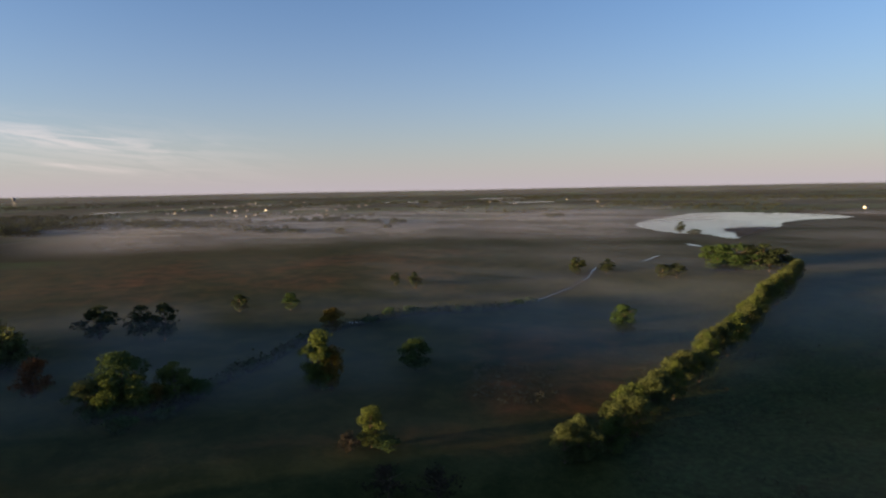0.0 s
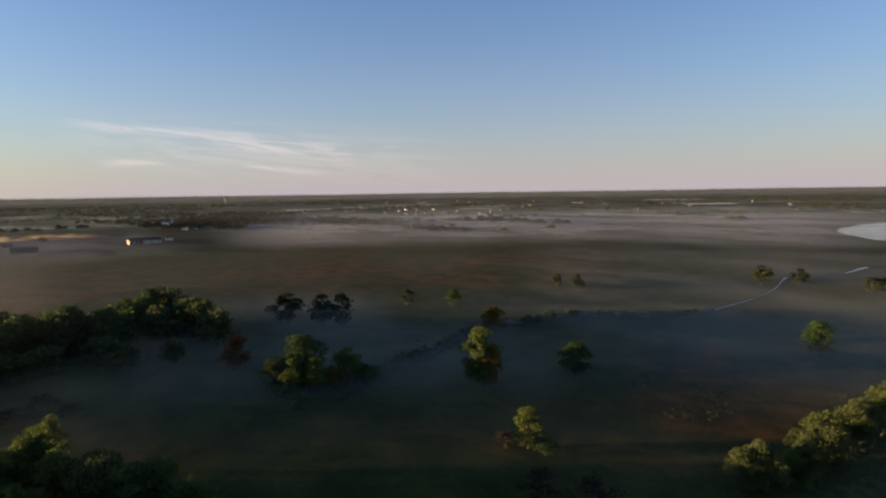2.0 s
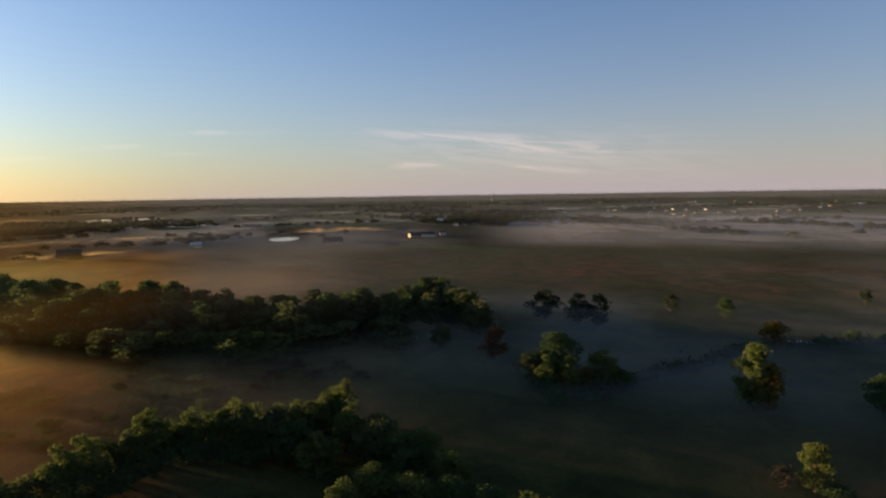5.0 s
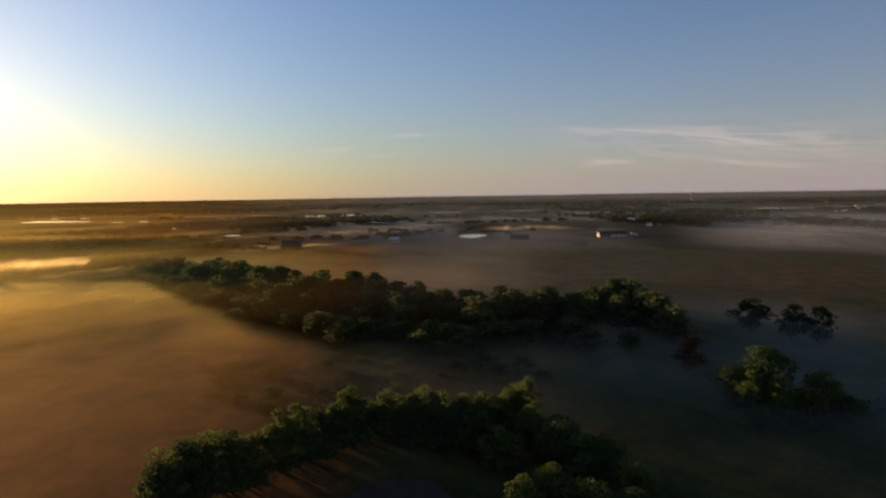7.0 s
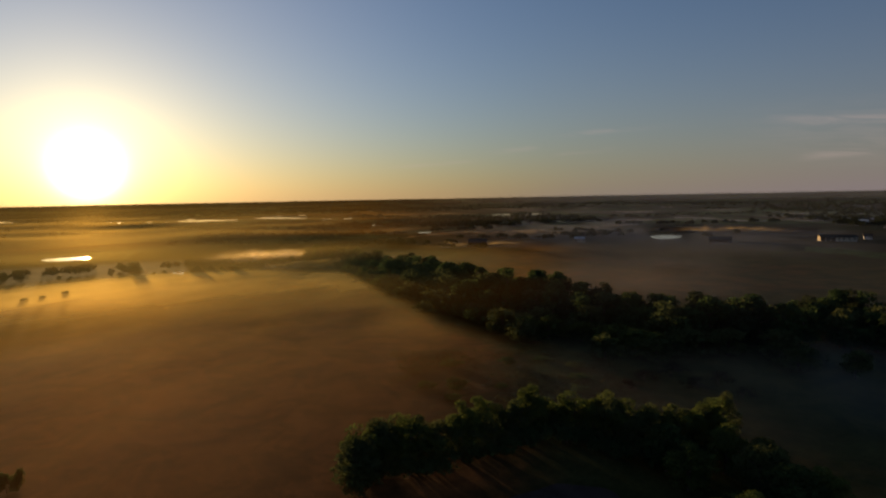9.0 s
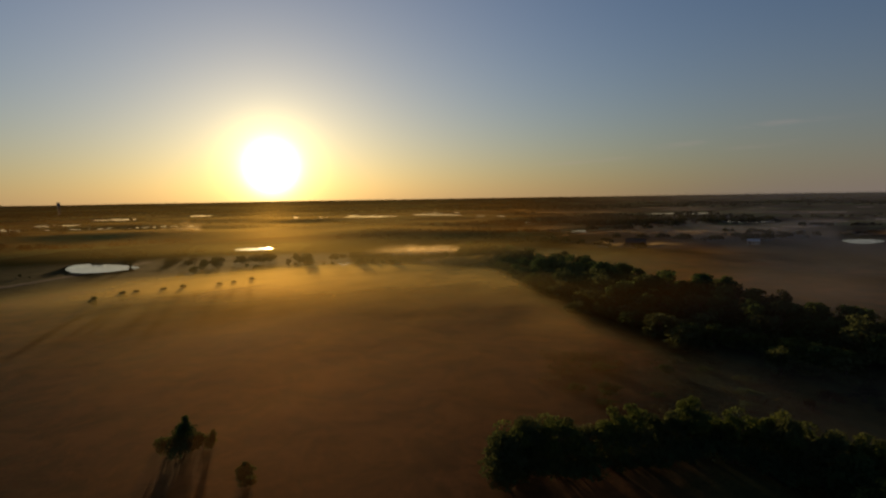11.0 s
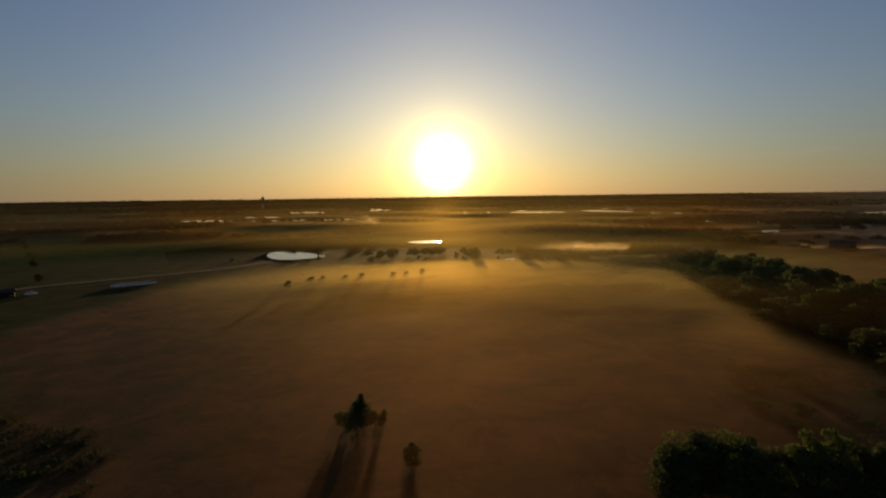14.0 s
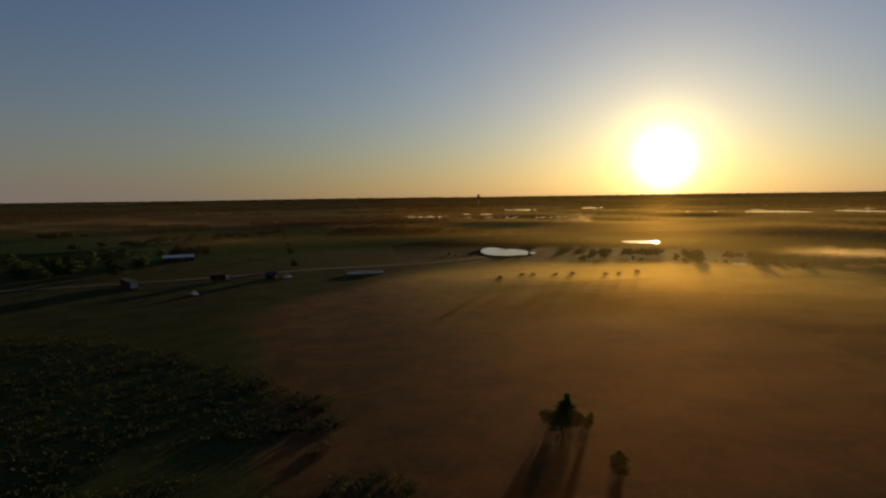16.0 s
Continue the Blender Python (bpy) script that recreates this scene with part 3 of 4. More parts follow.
slim = tree_kind("slim_bush", "slim dark bush alone in the brown field", LEAF_DARK, 75, tall=4, wide=3, base=0.05, blobs=22, count=2200, leaf=0.17, peak=0.35, gaps=0.15, limbs=5, category="bush")
bare = tree_kind("brown_bush", "sparse grey-brown bush with few leaves", LEAF_DRY, 81, tall=4.5, wide=7, base=0.3, blobs=18, count=800, leaf=0.2, gaps=0.5, limbs=9, category="bush")
pale = tree_kind("pale_bush", "pale green bush in the shadowed meadow", LEAF_FRESH, 91, tall=5.5, wide=6.5, base=0.3, blobs=18, count=1400, leaf=0.28, category="bush")

# meadow with the creek
plant(poplar, 12.2, 118.6, 12.5, 7.8)
plant(amber, 11.2, 118.0, 9.2, 5.6, "amber tree grown into the tall yellow tree")
plant(amber, 10.9, 168.6, 7.2, 6.9, "yellowish tree at the bend of the creek")
plant(oak[0], 3.0, 128.2, 7.4, 7.7, "round dark green tree alone in the meadow")
plant(poplar, 7.5, 89.4, 6.8, 4.8, "small yellow-green tree among low bushes")
plant(bare, 9.7, 89.0, 2.8, 5.4, "dark leafless shrub beside the small yellow tree")
plant(bush[1], 5.9, 88.2, 2.0, 4.4, "low dark bush beside the small yellow tree")
plant(bare, 6.0, 73.5, 4.6, 7.2)
plant(bare, 0.9, 73.0, 4.4, 7.2)
plant(oak[1], -17.2, 163.7, 8.4, 7.3, "green tree alone on the gentle slope")
for k, (a, d, h, wd) in enumerate(((-12.9, 274, 8.1, 8.4), (-15.6, 280, 7, 8.6), (-20.6, 271, 6, 9), (-21.8, 273, 6.4, 9))):
    plant(dusk[k % 3], a, d, h, wd, "dull green tree beside the creek")
for k, (a, d, h, wd) in enumerate(((-24.6, 321, 9.8, 12), (-25.6, 316, 11, 13), (-26.7, 314, 11.8, 14), (-27.8, 318, 11, 13), (-28.7, 317, 11.6, 14), (-30, 321, 9.4, 12),
                                   (-25.2, 302, 7.8, 11), (-26.6, 300, 7.6, 11), (-27.9, 303, 8, 12), (-29.2, 305, 8, 12))):
    plant((far_oak + dusk)[k % 6], a, d, h, wd, "dark tree in the clump near the lake")
plant(dusk[0], 4.7, 242.7, 6.2, 4.2)
plant(dusk[1], 2.7, 238.4, 6.6, 6.2)
plant(dusk[2], 19.4, 208, 6.0, 6.4)
plant(oak[2], 14.8, 203.4, 6.2, 6.2, "dark tree standing in thin mist")
plant(dusk[0], 30.8, 187, 9.4, 11.5, "dark round tree half sunk in mist")
plant(dusk[1], 27.7, 180.5, 9.6, 9, "dark round tree half sunk in mist")
plant(dusk[2], 25.8, 177, 10.6, 7.4, "dark round tree half sunk in mist")
plant(oak[0], 29.6, 126, 10.6, 11.0, "big dark green tree at the creek")
plant(golden[0], 30.6, 118.5, 7.4, 5.6)
plant(golden[1], 28.5, 118.5, 7.2, 6.6, "yellow-green tree at the front of the creek clump")
plant(golden[0], 25.3, 122, 8.2, 6.8)
plant(fresh[1], 32.2, 122, 7.0, 7.0)
plant(amber, 27.1, 120, 5.0, 4.6, "small amber tree at the front of the creek clump")
plant(bush[0], 23.4, 122, 4.4, 6.0)
plant(bush[0], 31.2, 118, 3.6, 6.0)
plant(rust, 35.7, 141, 8.0, 7.6)
plant(bush[1], 5.4, 184, 3.4, 4.4)
creek_line = ((20.4, 133.5), (22.9, 127.4), (17.3, 140.9), (18.9, 137), (21.7, 130.5), (15.4, 150), (13.8, 160), (23.9, 123), (1.0, 188), (-1.5, 188.5),
              (-3.4, 190), (-5.6, 195), (-7.2, 199), (3.2, 188), (-8.5, 207), (7.3, 175), (12.4, 166), (26.4, 114), (29.8, 111))
for k, (a, d) in enumerate(creek_line):
    plant(bush[k % 2], a, d, random.uniform(1.0, 2.8), random.uniform(2.5, 6.5), "low dark bush along the creek bank")

# dark scrub along the creek's bank
rng_bank = np.random.default_rng(33)
bank_p = []
bank_line = [(26.5, 116), (25, 119), (22.9, 127.4), (20.4, 133.5), (17.3, 141), (14, 159), (11, 170), (8, 176), (4, 187), (0, 189), (-4, 191), (-7, 198)]
for q0, q1 in zip(bank_line, bank_line[1:]):
    p0, p1 = np.array(spot(*q0)), np.array(spot(*q1))
    for _ in range(int(np.linalg.norm(p1 - p0) * 26)):
        p = p0 + (p1 - p0) * rng_bank.uniform() + rng_bank.normal(0, 0.8, 2)
        rise = 1.5 + 1.1 * noise.noise((p[0] * 0.12, p[1] * 0.12, 2.0))
        bank_p.append((p[0], p[1], height(p[0], p[1]) + abs(rng_bank.normal(0, 0.7)) * max(0.2, rise) + 0.1))
bank_p = np.array(bank_p)
tagged(new("bank_scrub", leaf_cloud("bank_scrub", bank_p, np.tile([0.0, 0.0, 0.6], (len(bank_p), 1)), rng_bank.uniform(0.3, 0.6, len(bank_p)), LEAF_FAR, rng_bank)),
       "low dark scrub along the bank of the creek", "scrub", kind="stuff")

# sunlit row of trees
row = [(-11.6, 84), (-13.6, 85), (-16.4, 91), (-18.2, 100), (-20.2, 110), (-22.4, 121), (-24.5, 133), (-25.9, 148), (-26.9, 165), (-28.0, 186), (-29.0, 211), (-30.0, 236), (-30.8, 262), (-31.4, 290)]
for (a0, d0), (a1, d1) in zip(row, row[1:]):
    p0, p1 = Vector(spot(a0, d0)), Vector(spot(a1, d1))
    steps = max(1, round((p1 - p0).length / 3.2))
    for k in range(steps):
        p = p0.lerp(p1, k / steps) + Vector((random.uniform(-1.6, 1.6), random.uniform(-1.6, 1.6)))
        kind = random.choice(golden + fresh * 2)
        far_end = smooth(p.length, 95, 140)
        plant_at(kind, p, random.uniform(6.0, 8.0) + 1.4 * far_end, random.uniform(4.6, 6.8),
              "sunlit yellow-green tree in the long field row")

# wood along the fields, from the meadow to its far tip
back_edge = [(37.0, 170), (41, 205), (46, 198), (52, 190), (58, 200), (64, 220), (68, 232), (73, 252), (77, 285), (80.5, 315), (83.5, 345), (86.5, 380), (89.5, 415)]
front_edge = [(36.3, 158), (40, 154), (45, 150), (51, 147), (57, 146), (62, 149), (67, 156), (71.5, 166), (75.5, 182), (79, 206), (82.5, 248), (86, 315), (89.5, 390)]
for (b0, b1), (f0, f1) in zip(zip(back_edge, back_edge[1:]), zip(front_edge, front_edge[1:])):
    quad = [Vector(spot(*q)) for q in (b0, b1, f1, f0)]
    area = abs((quad[2] - quad[0]).cross(quad[3] - quad[1])) / 2
    for k in range(max(3, round(area / 58))):
        u, v = random.random(), (k + random.random()) / max(3, round(area / 58))
        p = quad[0].lerp(quad[1], v).lerp(quad[3].lerp(quad[2], v), u)
        near_front = u > 0.72
        kind = random.choice(far_oak + far_fresh + dusk[:2] + ((far_fresh + far_golden) * 3 if near_front else []))
        tall = random.uniform(4.0, 7.5) if near_front else random.uniform(7.5, 12.0)
        plant_at(kind, p, tall, random.uniform(8, 12.5), "tree in the dense wood beside the misty field")
for a, d, h, wd in ((42.6, 200, 12.0, 8), (40.5, 199, 12.3, 9), (48.8, 181, 12, 12), (56.6, 180, 11, 12), (75.9, 247, 13, 14), (70.4, 219, 13.5, 12), (67.4, 214, 13.5, 12), (85.0, 356, 11.5, 9), (79.8, 300, 10.5, 11), (82.2, 312, 10.5, 11), (77.6, 278, 11, 10)):
    plant(random.choice(far_oak), a, d, h, wd, "tall dark tree rising over the wood")
plant(pale, 61.1, 146, 6.4, 7.2)
plant(pale, 41.1, 150, 6.6, 6.6, "pale green bush at the edge of the wood")

# curved belt of trees round the dark pond close below the camera
belt_line = [(86.0, 80), (84.8, 83.5), (81.6, 85), (77.5, 86), (73.3, 90), (70.3, 94), (67.4, 97), (63, 97.5), (60, 94), (56.2, 93), (53.5, 95), (50.9, 98)]
for (a0, d0), (a1, d1) in zip(belt_line, belt_line[1:]):
    p0, p1 = Vector(spot(a0, d0)), Vector(spot(a1, d1))
    for k in range(4):
        p = p0.lerp(p1, (k + random.random() * 0.7) / 4) * random.uniform(0.985, 1.015)
        kind = random.choice(fresh + golden * 2)
        plant_at(kind, p, random.uniform(4.6, 9.2), random.uniform(4.2, 7.2), "leafy tree in the curved belt, edges lit by the sun")
for a, d, h, wd in ((50.5, 90, 7.5, 7), (47.7, 84, 7.5, 7.5), (45, 80, 7, 8), (43, 81, 7, 6), (39.8, 74, 6.8, 5.2), (51.3, 67, 7.4, 5.5), (48.5, 73, 6, 7), (44.5, 70, 6, 8), (40.3, 68, 6, 6),
                    (36.5, 66, 6, 6), (33.1, 64.5, 6.5, 6), (30.3, 63, 6.6, 5), (26.5, 61, 6.4, 5), (22.9, 61, 6.4, 5), (53.5, 83, 6.5, 7), (55.5, 88, 7, 7), (50.6, 101, 8.6, 5.2), (47.2, 89, 6.5, 6)):
    plant(random.choice(fresh + oak[1:] + golden), a, d, h, wd, "leafy tree of the thicket below the belt")
for (a0, d0), (a1, d1) in zip(belt_line, belt_line[1:]):
    for k in range(3):
        u = (k + random.random()) / 3
        plant(random.choice(bush), a0 + (a1 - a0) * u, (d0 + (d1 - d0) * u) * random.uniform(0.955, 0.985), random.uniform(1.8, 3.4), random.uniform(4.2, 6.4), "low dark bush under the belt of trees")
for a, d, h, wd in ((57.5, 131, 2.6, 7), (55.2, 136, 3.0, 8), (53.0, 128, 2.6, 7), (51.2, 133, 3.0, 7), (49.2, 126, 2.4, 6), (58.8, 124, 2.2, 6)):
    plant(bare, a, d, h, wd, "low reddish-brown shrub in the shaded meadow")

# rough scrub between the belt and the wood
rng_scrub = random.Random(77)
for k in range(12):
    a, d = rng_scrub.uniform(62, 79), rng_scrub.uniform(114, 144)
    plant(rng_scrub.choice(bush), a, d, rng_scrub.uniform(0.8, 1.6), rng_scrub.uniform(3.0, 6.0), "low rough bush in the damp corner of the field")

# brown field
plant(spiky, 115.9, 100.5, 6.0, 5.4)
for a, d, h, wd in ((117.5, 100.2, 3.3, 4.4), (114.5, 100.0, 3.0, 4.0), (116.3, 99.6, 2.4, 5.6), (113.7, 100.4, 3.2, 1.8)):
    plant(bush[0], a, d, h, wd, "dark undergrowth round the jagged tree")
plant(slim, 110.9, 84.5, 3.5, 3.2)
plant(bush[1], 110.9, 84.2, 1.7, 2.8, "low dark undergrowth round the slim bush")
for a, d, h in ((115.4, 276, 4.6), (120.2, 272, 4.2), (117, 274, 4.2), (122.4, 262, 4.4), (119.2, 274, 4.0), (112.4, 278, 4.4), (111.1, 282, 4.2), (109.5, 290, 4.4)):
    plant(bush[1], a, d, h, 3.4, "small bush casting a long shadow on the mist")
clumps = ((113.7, 362, 9.5), (112.6, 372, 9), (109.6, 352, 6), (105.8, 372, 9), (104.4, 366, 8.5), (102.6, 358, 6.5), (99.5, 346, 8), (98.6, 348, 6.5), (97.0, 344, 7.5), (95.1, 346, 4.5), (93, 366, 4), (90.6, 385, 6), (88.4, 382, 6.5), (86.6, 392, 6), (127, 398, 2.6))
for a, d, h in clumps:
    for k in range(random.randint(2, 4)):
        tall = h * random.uniform(0.38, 0.85)
        plant(random.choice(dusk + bush), a + random.gauss(0, 0.55), d + random.gauss(0, 7), tall, tall * random.uniform(0.7, 1.2), "shrub or small tree at the sunlit edge of the field")
for k in range(6):
    a, d = 142.2 + 0.22 * k, 352 + k * 80
    plant(dusk[k % 3], a, d, random.uniform(4, 7), random.uniform(5, 8), "tree in the fence row between two fields")
for k in range(26):
    a, d = random.uniform(149.5, 166), random.uniform(355, 480)
    if 149 < a < 155 and d < 440:
        d += 90
    plant(random.choice(dusk + far_oak), a, d, random.uniform(6, 10), random.uniform(8, 12), "tree in the farmyard grove")

plant(dusk[1], 119.5, 408, 4.6, 3.2, "small tree standing at the tip of the pond")

# island and shore of the lake
plant(dusk[1], -22.0, 526, 10.0, 8.5, "tall tree on the lake shore")
plant(dusk[2], -23.2, 512, 5.0, 13.0, "low wide bush on the lake shore")


def far_wood(name, places, label, leaves=34):
    """Distant woods: many small crowns, too far to tell apart, as one growth."""
    rng = np.random.default_rng(len(places))
    all_p, all_d, all_s = [], [], []
    for x, y, tall, wide in places:
        z0 = height(x, y)
        d = rng.normal(0, 1, (leaves, 3))
        d /= np.linalg.norm(d, axis=1)[:, None]
        d[:, 2] = np.abs(d[:, 2]) * 0.9 - 0.25
        p = d * np.array([wide / 2, wide / 2, tall * 0.55]) * rng.uniform(0.55, 1.05, (leaves, 1)) + np.array([x, y, z0 + tall * 0.42])
        p[:, 2] = np.maximum(p[:, 2], z0 + 0.2)
        all_p.append(p)
        all_d.append(d)
        all_s.append(rng.uniform(0.7, 1.3, leaves) * wide * 0.16)
    ob = new(name, leaf_cloud(name, np.concatenate(all_p), np.concatenate(all_d), np.concatenate(all_s), LEAF_FAR, rng))
    return tagged(ob, label, "woodland", kind="stuff")


rng_far = random.Random(5)
near_far, deep = [], []
tries = 0
while len(deep) < 11500 and tries < 60000:
    tries += 1
    a = rng_far.uniform(-48, 172)
    d = 430 * (4700 / 430) ** rng_far.random()
    x, y = spot(a, d)
    n1 = noise.noise((x * 0.0022, y * 0.0022, 1.7)) + 0.45 * noise.noise((x * 0.009, y * 0.009, 4.0))
    open_land = 0.22 * inside(a, 22, 64, 5) * (1 - smooth(d, 1300, 2200))
    keep = n1 > 0.23 + open_land - 0.26 * smooth(d, 700, 2600) - 0.34 * smooth(a, 60, 90) * smooth(d, 600, 1000)
    lake = -40 < a < -15 and 450 < d < 980
    brown = -5 < a < 70 and d < 520
    ponds = 86 < a < 133 and d < 560
    flood = (111 < a < 132.5 and 820 < d < 1850 or 88.5 < a < 101.5 and 1000 < d < 1500) and rng_far.random() < 0.85
    if not keep or lake or brown or ponds or flood:
        continue
    (near_far if d < 900 else deep).append((x, y, rng_far.uniform(5, 9.5), rng_far.uniform(7, 13)))
lines = (((36.9, 880), (30, 760), (23.5, 700)), ((23.5, 755), (18, 640), (13.7, 560)), ((16.7, 1000), (10, 870), (6, 900)), ((3.4, 1330), (-6.4, 1090)), ((-19.4, 1080), (-26.4, 1020), (-33.8, 975)),
         ((66, 600), (58.6, 588)), ((65.5, 580), (59, 565)), ((66, 640), (59, 625)), ((52.2, 585), (51.4, 590)), ((71, 940), (62, 890)), ((60, 800), (45, 900), (39.8, 1030)), ((19, 630), (13.4, 565)), ((96, 715), (86, 660), (80, 640)), ((99, 670), (94, 880)),
         ((104, 1080), (96, 840), (81, 780)), ((102, 610), (90.6, 575), (84, 660)), ((120, 950), (112, 895), (104, 900)), ((128, 1000), (120, 1010)), ((123, 484), (113, 484)), ((86, 560), (90, 545), (99, 560)), ((113.5, 392), (109, 399), (104, 396)), ((100.5, 388), (96, 394)),
         ((14.6, 1000), (9.3, 985)), ((19.2, 1085), (15.8, 1075)), ((13.5, 1630), (7.8, 1900)), ((17.2, 655), (13.7, 645)), ((9.8, 579), (9.2, 583)), ((5.3, 585), (4.2, 580)), ((0.1, 1490), (-0.6, 1500)), ((-2.2, 1395), (-3.1, 1400)),
         ((-3.9, 1310), (-5.2, 1318)), ((-5.9, 1430), (-6.8, 1440)), ((6.8, 1150), (5.9, 1165)), ((36.8, 970), (33.4, 945)), ((47.5, 1165), (43.6, 925)), ((50.4, 612), (49.2, 620)), ((44.4, 900), (43.3, 935)), ((53.8, 1640), (46, 1480)), ((52.5, 1530), (50.8, 1590)),
         ((30, 830), (22, 820), (17, 870)), ((41, 1250), (30, 1350), (20, 1500)), ((2, 1010), (-6, 960), (-14, 1010)), ((-8, 1700), (-20, 1500), (-34, 1600)), ((60, 1050), (48, 1250)), ((74, 560), (68, 545), (62, 556)), ((78, 720), (70, 690)), ((84, 520), (76, 480), (72, 470)),
         ((130, 640), (122, 600), (114, 640)), ((138, 720), (130, 760)), ((142, 900), (132, 870), (126, 900)), ((160, 560), (150, 620), (144, 700)))
for line in lines:
    for q0, q1 in zip(line, line[1:]):
        p0, p1 = Vector(spot(*q0)), Vector(spot(*q1))
        for k in range(int((p1 - p0).length / 7)):
            p = p0.lerp(p1, k * 7 / (p1 - p0).length) + Vector((rng_far.gauss(0, 7), rng_far.gauss(0, 7)))
            if rng_far.random() < 0.8:
                (near_far if p.length < 900 else deep).append((p.x, p.y, rng_far.uniform(4, 8.5), rng_far.uniform(6, 12)))
far_wood("distant_trees", near_far, "scattered dark trees and hedges between the far fields", 60)
far_wood("far_woodland", deep, "dark woodland that reaches to the horizon", 22)

# weeds and tufts over the rough meadow
rng_weed = np.random.default_rng(9)
spots = []
for a_lo, a_hi, d_lo, d_hi, count in ((-40, -18, 60, 170, 3400), (60, 82, 104, 152, 2600), (46, 62, 215, 250, 400)):
    for _ in range(count):
        a, d = rng_weed.uniform(a_lo, a_hi), math.sqrt(rng_weed.uniform(d_lo ** 2, d_hi ** 2))
        x, y = spot(a, d)
        if noise.noise((x * 0.05, y * 0.05, 2.0)) + 0.5 * noise.noise((x * 0.2, y * 0.2, 7.0)) > 0.02:
            spots.append((x, y, height(x, y)))
wp, wd_, ws = [], [], []
for x, y, z in spots:
    k = int(rng_weed.integers(5, 11))
    s = rng_weed.uniform(0.3, 0.7) if x > -40 else rng_weed.uniform(0.35, 0.8)
    q = rng_weed.normal(0, 0.45, (k, 3)) * s * np.array([1.3, 1.3, 0.6])
    q[:, 2] = np.abs(q[:, 2]) + 0.12
    wp.append(q + np.array([x, y, z]))
    wd_.append(np.tile([0.0, 0.0, 0.8], (k, 1)))
    ws.append(rng_weed.uniform(0.15, 0.4, k) * s)
tagged(new("weeds", leaf_cloud("weeds", np.concatenate(wp), np.concatenate(wd_), np.concatenate(ws), WEED, rng_weed)),
       "pale weeds and rough tufts scattered in the meadow", "weeds", kind="stuff")


# pale straw tufts on the bare pinkish patch of the meadow
rng_straw = np.random.default_rng(23)
wp, wd_, ws = [], [], []
while len(wp) < 75:
    a, d = rng_straw.uniform(-11.5, -2.5), math.sqrt(rng_straw.uniform(106 ** 2, 131 ** 2))
    x, y = spot(a, d)
    q = rng_straw.normal(0, 0.34, (12, 3)) * np.array([1.5, 1.5, 0.8])
    q[:, 2] = np.abs(q[:, 2]) + 0.1
    wp.append(q + np.array([x, y, height(x, y)]))
    wd_.append(np.tile([0.0, 0.0, 0.6], (12, 1)))
    ws.append(rng_straw.uniform(0.14, 0.32, 12))
tagged(new("straw_tufts", leaf_cloud("straw_tufts", np.concatenate(wp), np.concatenate(wd_), np.concatenate(ws), STRAW, rng_straw)),
       "pale straw-coloured grass tufts on a bare patch of meadow", "grass tufts", kind="stuff")


# rough low shrubs over the dark slope beside the brown field
rng_rough = np.random.default_rng(19)
wp, wd_, ws = [], [], []
while len(wp) < 3000:
    a, d = rng_rough.uniform(127, 172), math.sqrt(rng_rough.uniform(50 ** 2, 215 ** 2))
    x, y = spot(a, d)
    patch = noise.noise((x * 0.035, y * 0.035, 11.0)) + 0.6 * noise.noise((x * 0.12, y * 0.12, 3.0))
    if d > 62 + (a - 128) * 4.2 + 14 * patch or patch < -0.25 or rng_rough.uniform() > 1.15 - d / 260:
        continue
    s = rng_rough.uniform(0.35, 1.0)
    q = rng_rough.normal(0, 0.5, (18, 3)) * s * np.array([1.2, 1.2, 0.7])
    q[:, 2] = np.abs(q[:, 2]) * 1.2 + 0.1
    wp.append(q + np.array([x, y, height(x, y)]))
    wd_.append(np.tile([0.0, 0.0, 0.5], (18, 1)))
    ws.append(rng_rough.uniform(0.2, 0.42, 18) * s)
tagged(new("rough_shrubs", leaf_cloud("rough_shrubs", np.concatenate(wp), np.concatenate(wd_), np.concatenate(ws), LEAF_DUSK, rng_rough)),
       "low dark green shrubs and rank weeds on the slope beside the field", "shrubs", kind="stuff")


# ---- mist ----
def over_pond(a, r):
    """1 over the bright ponds, where the mist has lifted."""
    return max(inside(a, 106.8, 111.8, 0.7) * inside(r, 485, 575, 10), inside(a, 53.8, 57.6, 0.5) * inside(r, 535, 660, 10), inside(a, 117, 125.5, 1) * inside(r, 375, 462, 10))


